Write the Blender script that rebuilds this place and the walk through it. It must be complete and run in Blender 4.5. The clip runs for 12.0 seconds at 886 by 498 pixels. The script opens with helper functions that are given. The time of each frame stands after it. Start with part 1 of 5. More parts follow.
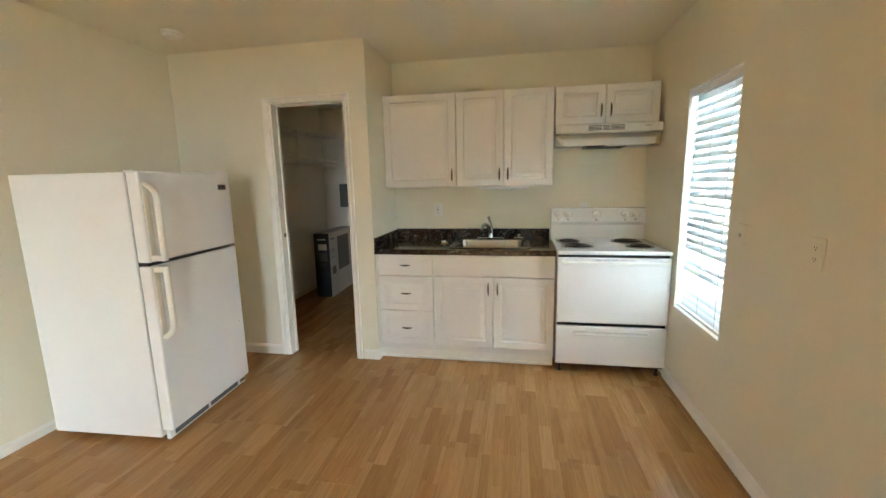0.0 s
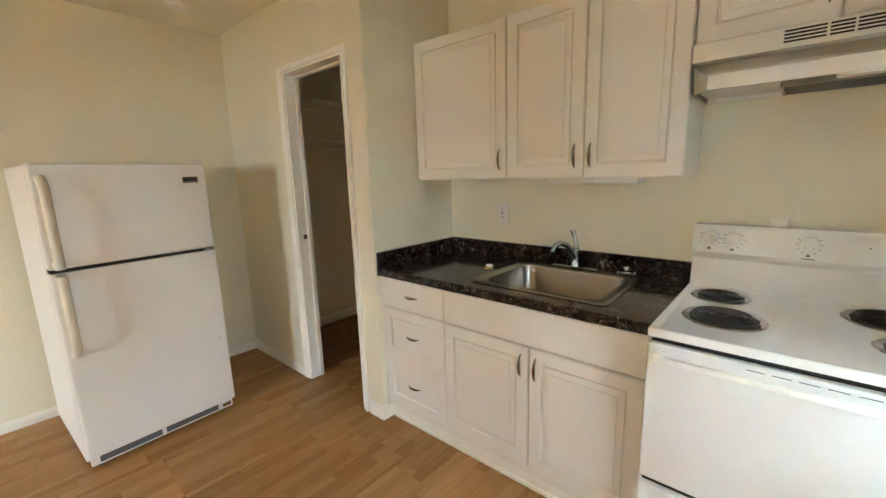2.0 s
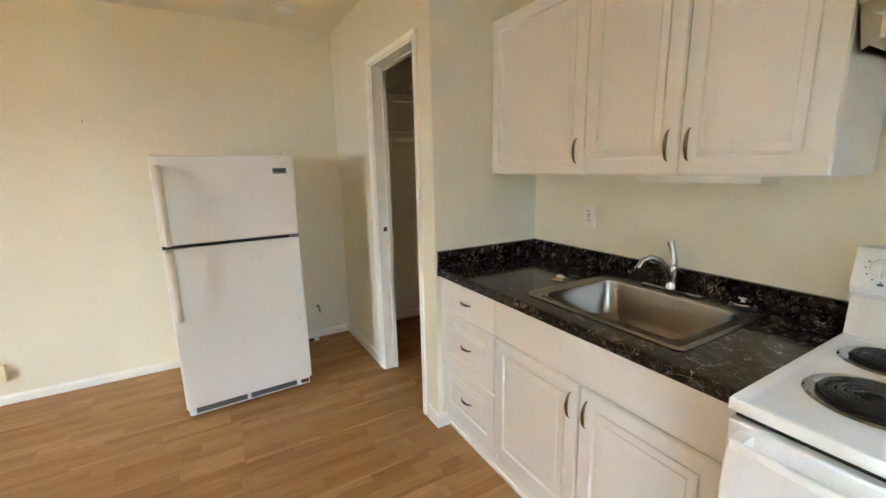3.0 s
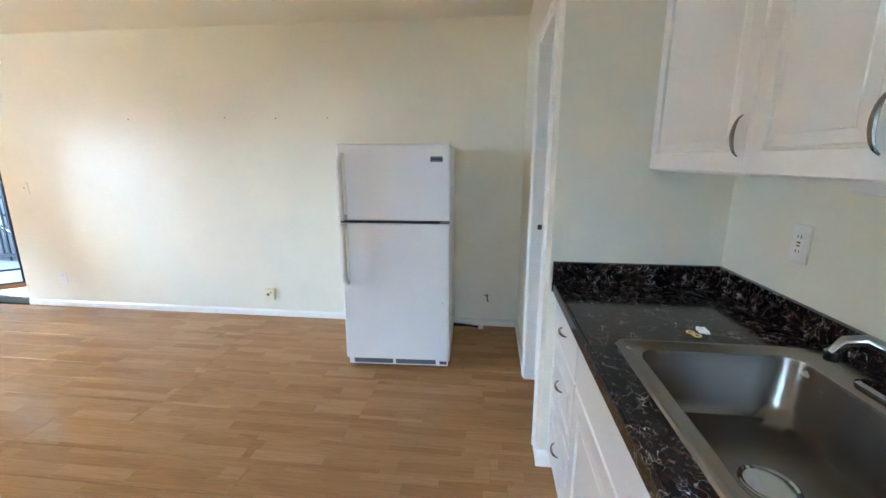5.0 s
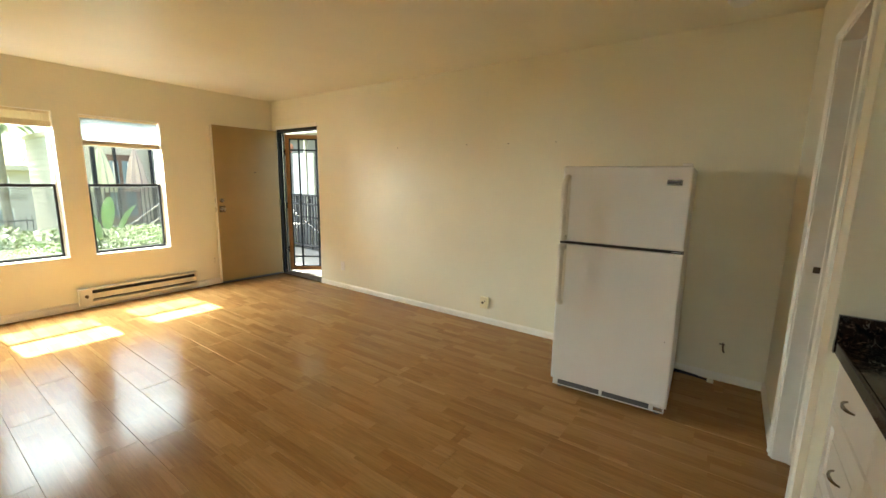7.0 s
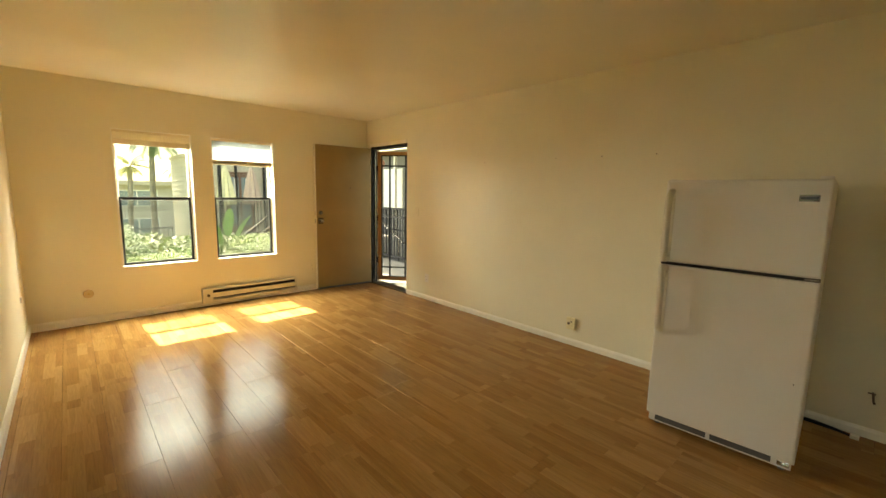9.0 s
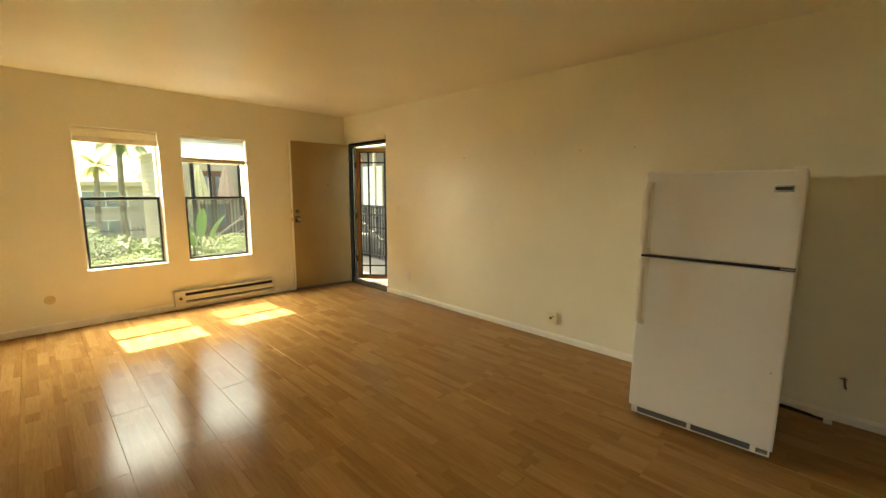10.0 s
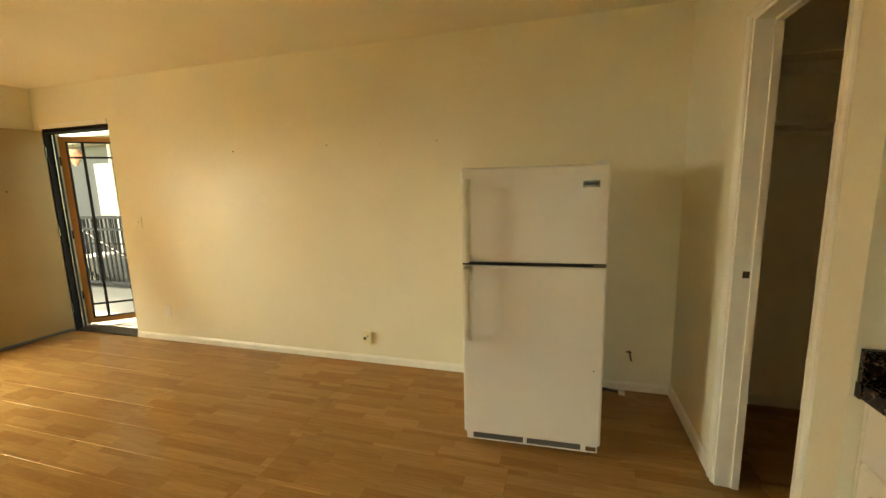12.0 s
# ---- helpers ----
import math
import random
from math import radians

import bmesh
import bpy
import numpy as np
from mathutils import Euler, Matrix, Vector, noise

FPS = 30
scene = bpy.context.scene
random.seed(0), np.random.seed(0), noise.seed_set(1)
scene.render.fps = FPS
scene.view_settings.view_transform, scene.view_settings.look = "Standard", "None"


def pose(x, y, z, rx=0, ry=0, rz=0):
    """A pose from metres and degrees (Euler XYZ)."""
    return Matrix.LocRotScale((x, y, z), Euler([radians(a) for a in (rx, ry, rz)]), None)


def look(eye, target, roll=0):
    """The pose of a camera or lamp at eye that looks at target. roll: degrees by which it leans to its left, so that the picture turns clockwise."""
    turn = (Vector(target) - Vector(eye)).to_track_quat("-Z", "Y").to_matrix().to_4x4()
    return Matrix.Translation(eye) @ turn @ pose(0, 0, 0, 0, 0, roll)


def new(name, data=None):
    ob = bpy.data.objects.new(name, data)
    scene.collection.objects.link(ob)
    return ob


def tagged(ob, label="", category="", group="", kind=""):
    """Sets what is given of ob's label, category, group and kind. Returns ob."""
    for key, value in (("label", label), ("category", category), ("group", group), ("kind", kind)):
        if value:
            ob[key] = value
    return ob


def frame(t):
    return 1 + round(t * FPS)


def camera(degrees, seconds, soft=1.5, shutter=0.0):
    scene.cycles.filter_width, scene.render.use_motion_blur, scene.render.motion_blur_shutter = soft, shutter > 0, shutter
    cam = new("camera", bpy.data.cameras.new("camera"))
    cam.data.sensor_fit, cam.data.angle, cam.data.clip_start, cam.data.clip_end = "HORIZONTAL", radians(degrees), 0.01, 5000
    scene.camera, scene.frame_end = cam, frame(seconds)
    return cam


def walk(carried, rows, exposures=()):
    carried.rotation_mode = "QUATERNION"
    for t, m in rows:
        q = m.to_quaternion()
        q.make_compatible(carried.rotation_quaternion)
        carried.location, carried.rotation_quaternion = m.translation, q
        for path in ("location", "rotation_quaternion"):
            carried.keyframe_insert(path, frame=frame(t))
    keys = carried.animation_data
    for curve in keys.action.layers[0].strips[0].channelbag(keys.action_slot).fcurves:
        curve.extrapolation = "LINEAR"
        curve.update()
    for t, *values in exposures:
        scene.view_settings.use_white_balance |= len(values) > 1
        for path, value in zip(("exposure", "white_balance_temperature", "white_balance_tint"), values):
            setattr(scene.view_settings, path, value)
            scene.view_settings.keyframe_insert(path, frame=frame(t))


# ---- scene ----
cam = camera(95.2, 12.0)
PATH = [
    (0, (0.798, 2.327, 1.414), (0.446, 4.269, 1.085), -1.2),
    (0.5, (1.167, 3.032, 1.397), (0.482, 4.877, 1.042), -1.5),
    (1, (1.334, 3.394, 1.41), (0.446, 5.148, 1.043), -1.7),
    (1.5, (1.37, 3.663, 1.402), (0.294, 5.308, 1.033), -1.7),
    (2, (1.405, 3.913, 1.413), (0.111, 5.391, 1.038), -1.6),
    (2.5, (1.455, 4.122, 1.417), (-0.075, 5.348, 1.023), -1.5),
    (3, (1.474, 4.316, 1.409), (-0.225, 5.293, 1.014), -1.1),
    (5, (1.4, 5.018, 1.407), (-0.541, 4.798, 0.974), 0.1),
    (5.5, (1.419, 5.07, 1.396), (-0.473, 4.577, 0.978), 0.4),
    (6, (1.434, 5.044, 1.394), (-0.366, 4.268, 0.994), 0.3),
    (6.5, (1.462, 5.012, 1.393), (-0.236, 4.022, 1.023), 0.8),
    (7, (1.497, 4.973, 1.399), (-0.109, 3.829, 1.064), 1.0),
    (7.5, (1.499, 4.956, 1.403), (0.002, 3.667, 1.093), 1.3),
    (9.5, (1.477, 4.932, 1.397), (0.134, 3.476, 1.124), 1.0),
    (10, (1.447, 4.905, 1.388), (0.035, 3.517, 1.102), 0.4),
    (10.5, (1.396, 4.789, 1.4), (-0.141, 3.545, 1.096), 0.0),
    (11, (1.297, 4.678, 1.395), (-0.362, 3.603, 1.089), -0.5),
    (11.5, (1.162, 4.59, 1.391), (-0.627, 3.75, 1.081), -1.0),
    (12, (0.927, 4.569, 1.418), (-0.967, 4.006, 1.107), -1.4),
]
EXPOSURES = [(0.0, 4.85, 5750, 3), (1.5, 4.85, 6150, 6), (3.0, 5.15, 5700, 6), (5.0, 5.15, 4600, 5), (5.5, 5.0, 4550, 4), (6.5, 4.5, 5800, 0), (7.0, 4.3, 6700, -1), (7.5, 4.0, 8200, -2), (9.5, 3.85, 9300, -1), (11.0, 3.85, 9500, -2), (12.0, 4.35, 9900, -3)]
walk(cam, [(t, look(eye, target, roll)) for t, eye, target, roll in PATH], EXPOSURES)

# ---- world, sun ----
SUN_DIR = Vector((0.05, -0.663, 1.0)).normalized()
world = bpy.data.worlds.new("world")
scene.world = world
world.use_nodes = True
_wn = world.node_tree
_sky = _wn.nodes.new("ShaderNodeTexSky")
_sky.sky_type = "NISHITA"
_sky.sun_disc = False
_sky.sun_elevation = math.asin(SUN_DIR.z)
_sky.sun_rotation = math.atan2(SUN_DIR.x, SUN_DIR.y)
_sky.dust_density = 2.5
_wn.links.new(_sky.outputs[0], _wn.nodes["Background"].inputs[0])
_wn.nodes["Background"].inputs[1].default_value = 0.055
_sd = bpy.data.lights.new("sun", "SUN")
_sd.energy, _sd.angle, _sd.color = 2.9, radians(0.55), (1.0, 0.96, 0.89)
sun = new("sun", _sd)
sun.matrix_world = look(SUN_DIR * 30, (0, 0, 0))

scene.cycles.diffuse_bounces, scene.cycles.max_bounces = 16, 20


def sky_lamp(name, at, towards, w, h, power, colour):
    """An area lamp added outside an opening, in place of the sky's light there."""
    d = bpy.data.lights.new(name, "AREA")
    d.shape, d.size, d.size_y, d.energy, d.color = "RECTANGLE", w, h, power, colour
    ob = new(name, d)
    ob.matrix_world = look(at, towards)
    return ob


sky_lamp("skylight_kitchen_window", (2.02, 4.874, 1.25), (1.0, 4.874, 1.25), 0.60, 1.38, 4.2, (0.84, 0.92, 1.0))
sky_lamp("skylight_front_high", (0.30, -0.98, 2.62), (0.30, 1.2, 0.3), 2.3, 0.9, 60, (0.92, 0.96, 1.0))
# added lamp farther out: deep light, and window sheen mirrored in the floor
sky_lamp("skylight_front_low", (0.30, -5.4, 4.25), (0.30, 1.5, 1.3), 5.0, 2.4, 34, (0.85, 0.93, 1.0))
# added fill, out of view, to brighten the fridge and closet through the window
sky_lamp("fill_lamp_front_side", (2.75, -5.4, 2.5), (-1.0, 4.0, 1.0), 2.3, 2.6, 46, (0.88, 0.95, 1.0))
sky_lamp("skylight_entry", (-2.9, 0.1, 3.4), (-1.4, 0.1, 0.3), 0.9, 1.2, 1.5, (1.0, 0.97, 0.92))

W, S, EA, C, K, H = -1.905, -0.455, 1.853, 5.28, 5.95, 2.44
PX, CB = -0.285, 7.8            # recess side wall, back of the closet


# ---- materials ----
def material(name, colour, rough=0.5, metal=0.0, vary=0.05, scale=8.0, bump=0.0, bscale=60.0, spots=0.0, coat=0.0, spec=0.5):
    m = bpy.data.materials.new(name)
    m.use_nodes = True
    nt = m.node_tree
    b = nt.nodes["Principled BSDF"]
    b.inputs["Roughness"].default_value = rough
    b.inputs["Metallic"].default_value = metal
    b.inputs["Coat Weight"].default_value = coat
    b.inputs["Specular IOR Level"].default_value = spec
    tc = nt.nodes.new("ShaderNodeTexCoord")
    n1 = nt.nodes.new("ShaderNodeTexNoise")
    n1.inputs["Scale"].default_value, n1.inputs["Detail"].default_value = scale, 5
    nt.links.new(tc.outputs["Object"], n1.inputs["Vector"])
    r = nt.nodes.new("ShaderNodeValToRGB")
    c = Vector(colour)
    r.color_ramp.elements[0].position, r.color_ramp.elements[1].position = 0.3, 0.7
    r.color_ramp.elements[0].color = (*(c * (1 - vary)), 1)
    r.color_ramp.elements[1].color = (*[min(1, v * (1 + vary)) for v in c], 1)
    nt.links.new(n1.outputs["Fac"], r.inputs["Fac"])
    out = r.outputs[0]
    if spots:
        n3 = nt.nodes.new("ShaderNodeTexNoise")
        n3.inputs["Scale"].default_value, n3.inputs["Detail"].default_value = scale * 9, 3
        nt.links.new(tc.outputs["Object"], n3.inputs["Vector"])
        mr = nt.nodes.new("ShaderNodeMapRange")
        mr.inputs["From Min"].default_value, mr.inputs["From Max"].default_value = 0.68, 0.78
        mr.inputs["To Max"].default_value = spots
        nt.links.new(n3.outputs["Fac"], mr.inputs["Value"])
        mx = nt.nodes.new("ShaderNodeMixRGB")
        mx.blend_type = "MULTIPLY"
        mx.inputs[2].default_value = (0.45, 0.38, 0.3, 1)
        nt.links.new(mr.outputs[0], mx.inputs[0])
        nt.links.new(out, mx.inputs[1])
        out = mx.outputs[0]
    nt.links.new(out, b.inputs["Base Color"])
    rr = nt.nodes.new("ShaderNodeMapRange")
    rr.inputs["To Min"].default_value, rr.inputs["To Max"].default_value = max(0.02, rough - 0.06), min(1, rough + 0.06)
    nt.links.new(n1.outputs["Fac"], rr.inputs["Value"])
    nt.links.new(rr.outputs[0], b.inputs["Roughness"])
    if bump:
        n2 = nt.nodes.new("ShaderNodeTexNoise")
        n2.inputs["Scale"].default_value, n2.inputs["Detail"].default_value = bscale, 4
        nt.links.new(tc.outputs["Object"], n2.inputs["Vector"])
        bp = nt.nodes.new("ShaderNodeBump")
        bp.inputs["Strength"].default_value, bp.inputs["Distance"].default_value = 1.0, bump
        nt.links.new(n2.outputs["Fac"], bp.inputs["Height"])
        nt.links.new(bp.outputs[0], b.inputs["Normal"])
    return m


WALL = material("wall_paint", (0.78, 0.745, 0.60), 0.42, vary=0.025, scale=2.2, bump=0.0012, bscale=38, spec=0.4)
# the wall paint made lighter, so that the closet looks better lit
CLOSETLIT = material("brightened_closet_paint", (0.88, 0.85, 0.77), 0.5, vary=0.025, scale=2.2, bump=0.001, bscale=38, spec=0.4)
TANPLATE = material("tan_plate", (0.60, 0.47, 0.26), 0.45, vary=0.05)
CEIL = material("ceiling_paint", (0.79, 0.75, 0.615), 0.38, vary=0.03, scale=1.6, bump=0.0012, bscale=30, spec=0.4)
TRIM = material("trim_paint", (0.84, 0.82, 0.75), 0.35, vary=0.03, scale=9, bump=0.0004, bscale=25, spots=0.12)
WHITE = material("foil_white", (0.80, 0.78, 0.74), 0.34, vary=0.015, scale=4)
CARCASS = material("cabinet_white", (0.78, 0.76, 0.71), 0.4, vary=0.02, scale=6)
ENAMEL = material("white_enamel", (0.80, 0.80, 0.79), 0.2, vary=0.012, scale=5, coat=0.3)
HOODPAINT = material("hood_enamel", (0.79, 0.77, 0.71), 0.35, vary=0.03, scale=8)
FRIDGE = material("fridge_enamel", (0.81, 0.80, 0.77), 0.32, vary=0.02, scale=3, bump=0.0003, bscale=280)
PLASTIC = material("white_plastic", (0.80, 0.79, 0.75), 0.35, vary=0.03, scale=20)
IVORYPLATE = material("ivory_plate", (0.80, 0.72, 0.48), 0.35, vary=0.03, scale=20)
IVORY = material("aged_handle_plastic", (0.75, 0.71, 0.61), 0.36, vary=0.05, scale=12)
ASPHALT = material("path_asphalt", (0.05, 0.05, 0.052), 0.9, vary=0.2, scale=3, bump=0.003, bscale=70)
KNOBSHADE = material("knob_shade_grey", (0.58, 0.58, 0.57), 0.4, vary=0.05)
GREYP = material("grey_gasket", (0.10, 0.10, 0.10), 0.6, vary=0.1)
CHROME = material("chrome", (0.46, 0.46, 0.47), 0.07, 1.0, vary=0.03, scale=14)
NICKEL = material("pull_metal", (0.27, 0.25, 0.22), 0.25, 1.0, vary=0.08, scale=30)
STEEL = material("brushed_steel", (0.30, 0.275, 0.245), 0.25, 1.0, vary=0.07, scale=9, bump=0.0002, bscale=160)
BLACK = material("black_coil", (0.014, 0.013, 0.013), 0.3, vary=0.3, scale=40)
# black for small dark parts and for the shade inside gaps, slots and openings
DARK = material("dark_gap", (0.012, 0.012, 0.012), 0.7, vary=0.2)
BLACKMETAL = material("black_frame", (0.016, 0.016, 0.018), 0.7, vary=0.25, scale=14, spec=0.2)
DOORPAINT = material("tan_door_paint", (0.33, 0.222, 0.082), 0.42, vary=0.09, scale=2.4, bump=0.0005, bscale=22, spots=0.15)
DOOREDGE = material("door_edge_paint", (0.80, 0.77, 0.68), 0.5, vary=0.08, scale=12, spots=0.4)
BRONZE = material("dark_bronze", (0.10, 0.075, 0.05), 0.35, 0.9, vary=0.2, scale=30)
GATEWOOD = material("orange_gate_paint", (0.30, 0.125, 0.032), 0.45, vary=0.12, scale=10)
HEATER = material("heater_enamel", (0.70, 0.66, 0.55), 0.35, vary=0.04, scale=8, spots=0.1)
CARDBOARD = material("white_carton", (0.55, 0.50, 0.44), 0.7, vary=0.06, scale=8)
CARTONBLACK = material("black_carton_print", (0.03, 0.03, 0.035), 0.5, vary=0.15, scale=9)
PRINT = material("grey_print", (0.12, 0.11, 0.10), 0.6, vary=0.2, scale=30)
PANELGREY = material("grey_panel_paint", (0.16, 0.17, 0.15), 0.5, vary=0.08, scale=9)
SHADEFAB = material("shade_fabric", (0.74, 0.66, 0.50), 0.85, vary=0.05, scale=30)
CONCRETE = material("concrete", (0.11, 0.106, 0.10), 0.85, vary=0.12, scale=3, bump=0.003, bscale=60, spots=0.4)
SOIL = material("soil_and_turf", (0.10, 0.12, 0.05), 0.95, vary=0.35, scale=0.8, bump=0.02, bscale=6)
STUCCO = material("beige_stucco", (0.45, 0.41, 0.345), 0.9, vary=0.05, scale=1.5, bump=0.004, bscale=40)
SIDING = material("cream_siding", (0.42, 0.38, 0.30), 0.7, vary=0.05, scale=2)
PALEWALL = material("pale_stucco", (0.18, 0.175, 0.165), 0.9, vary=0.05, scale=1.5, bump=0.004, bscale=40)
ROOFM = material("roof_edge", (0.42, 0.37, 0.28), 0.8, vary=0.1, scale=3)
BROWN = material("brown_wood", (0.10, 0.05, 0.028), 0.5, vary=0.2, scale=8)
TRUNK = material("palm_trunk_bark", (0.26, 0.23, 0.18), 0.95, vary=0.25, scale=9, bump=0.02, bscale=14)
CREAMCLOTH = material("cream_cloth", (0.62, 0.58, 0.38), 0.9, vary=0.08, scale=9)
PINKCLOTH = material("pink_cloth", (0.50, 0.37, 0.31), 0.9, vary=0.15, scale=14)
REDCLOTH = material("red_ornament", (0.45, 0.09, 0.06), 0.6, vary=0.2, scale=14)
BLUEGLASS = material("window_glass_far", (0.16, 0.22, 0.24), 0.12, vary=0.1, scale=2)
ORNAMENT = material("faded_red_ornament", (0.42, 0.20, 0.15), 0.6, vary=0.2, scale=14)
BRASS = material("brass_bits", (0.6, 0.42, 0.14), 0.3, 0.9, vary=0.1)
PAPER = material("crumpled_paper", (0.75, 0.72, 0.66), 0.8, vary=0.06, scale=40)


def leaf_material(name, c1, c2, rough=0.45):
    m = bpy.data.materials.new(name)
    m.use_nodes = True
    nt = m.node_tree
    b = nt.nodes["Principled BSDF"]
    g = nt.nodes.new("ShaderNodeNewGeometry")
    r = nt.nodes.new("ShaderNodeValToRGB")
    r.color_ramp.elements[0].color, r.color_ramp.elements[1].color = (*c1, 1), (*c2, 1)
    nt.links.new(g.outputs["Random Per Island"], r.inputs["Fac"])
    nt.links.new(r.outputs[0], b.inputs["Base Color"])
    b.inputs["Roughness"].default_value = rough
    tr = nt.nodes.new("ShaderNodeBsdfTranslucent")
    mx = nt.nodes.new("ShaderNodeMixShader")
    mx.inputs[0].default_value = 0.25
    nt.links.new(r.outputs[0], tr.inputs[0])
    nt.links.new(b.outputs[0], mx.inputs[1])
    nt.links.new(tr.outputs[0], mx.inputs[2])
    nt.links.new(mx.outputs[0], nt.nodes["Material Output"].inputs[0])
    return m


LEAF = leaf_material("shrub_leaves", (0.025, 0.060, 0.011), (0.115, 0.155, 0.032))
LEAF2 = leaf_material("dark_shrub_leaves", (0.02, 0.05, 0.013), (0.075, 0.125, 0.035))
PALMLEAF = leaf_material("palm_leaves", (0.07, 0.11, 0.035), (0.20, 0.25, 0.09))
YELLOWPALM = leaf_material("yellow_palm_leaves", (0.16, 0.20, 0.04), (0.36, 0.34, 0.07))
BANANA = leaf_material("banana_leaves", (0.02, 0.06, 0.010), (0.055, 0.115, 0.022), 0.35)


def glass_material():
    m = bpy.data.materials.new("window_glass")
    m.use_nodes = True
    nt = m.node_tree
    t = nt.nodes.new("ShaderNodeBsdfTransparent")
    t.inputs[0].default_value = (0.95, 0.97, 0.96, 1)
    g = nt.nodes.new("ShaderNodeBsdfGlossy")
    g.inputs["Roughness"].default_value = 0.02
    f = nt.nodes.new("ShaderNodeFresnel")
    mx = nt.nodes.new("ShaderNodeMixShader")
    nt.links.new(f.outputs[0], mx.inputs[0])
    nt.links.new(t.outputs[0], mx.inputs[1])
    nt.links.new(g.outputs[0], mx.inputs[2])
    nt.links.new(mx.outputs[0], nt.nodes["Material Output"].inputs[0])
    return m


def veil_material(name, colour, through_share, translucent=0.0):
    """Fine woven mesh or thin cloth: part of the light passes straight, part is scattered."""
    m = bpy.data.materials.new(name)
    m.use_nodes = True
    nt = m.node_tree
    t = nt.nodes.new("ShaderNodeBsdfTransparent")
    d = nt.nodes.new("ShaderNodeBsdfDiffuse")
    d.inputs[0].default_value = (*colour, 1)
    l = nt.nodes.new("ShaderNodeBsdfTranslucent")
    l.inputs[0].default_value = (*colour, 1)
    m1, m2 = nt.nodes.new("ShaderNodeMixShader"), nt.nodes.new("ShaderNodeMixShader")
    m1.inputs[0].default_value = translucent
    nt.links.new(d.outputs[0], m1.inputs[1])
    nt.links.new(l.outputs[0], m1.inputs[2])
    m2.inputs[0].default_value = through_share
    nt.links.new(m1.outputs[0], m2.inputs[1])
    nt.links.new(t.outputs[0], m2.inputs[2])
    nt.links.new(m2.outputs[0], nt.nodes["Material Output"].inputs[0])
    return m


GLASS = glass_material()
SCREEN = veil_material("insect_screen", (0.12, 0.12, 0.12), 0.78)
SHADELIGHT = veil_material("sheer_shade_cloth", (0.24, 0.27, 0.28), 0.0, 0.5)
SHADECREAM = veil_material("cream_shade_cloth", (0.80, 0.74, 0.60), 0.0, 0.4)
SLAT = veil_material("blind_slat", (0.78, 0.81, 0.82), 0.0, 0.10)


def math_node(nt, op, a, b=None, c=None):
    n = nt.nodes.new("ShaderNodeMath")
    n.operation = op
    for i, v in enumerate((a, b, c)):
        if v is None:
            continue
        if isinstance(v, (int, float)):
            n.inputs[i].default_value = v
        else:
            nt.links.new(v, n.inputs[i])
    return n.outputs[0]


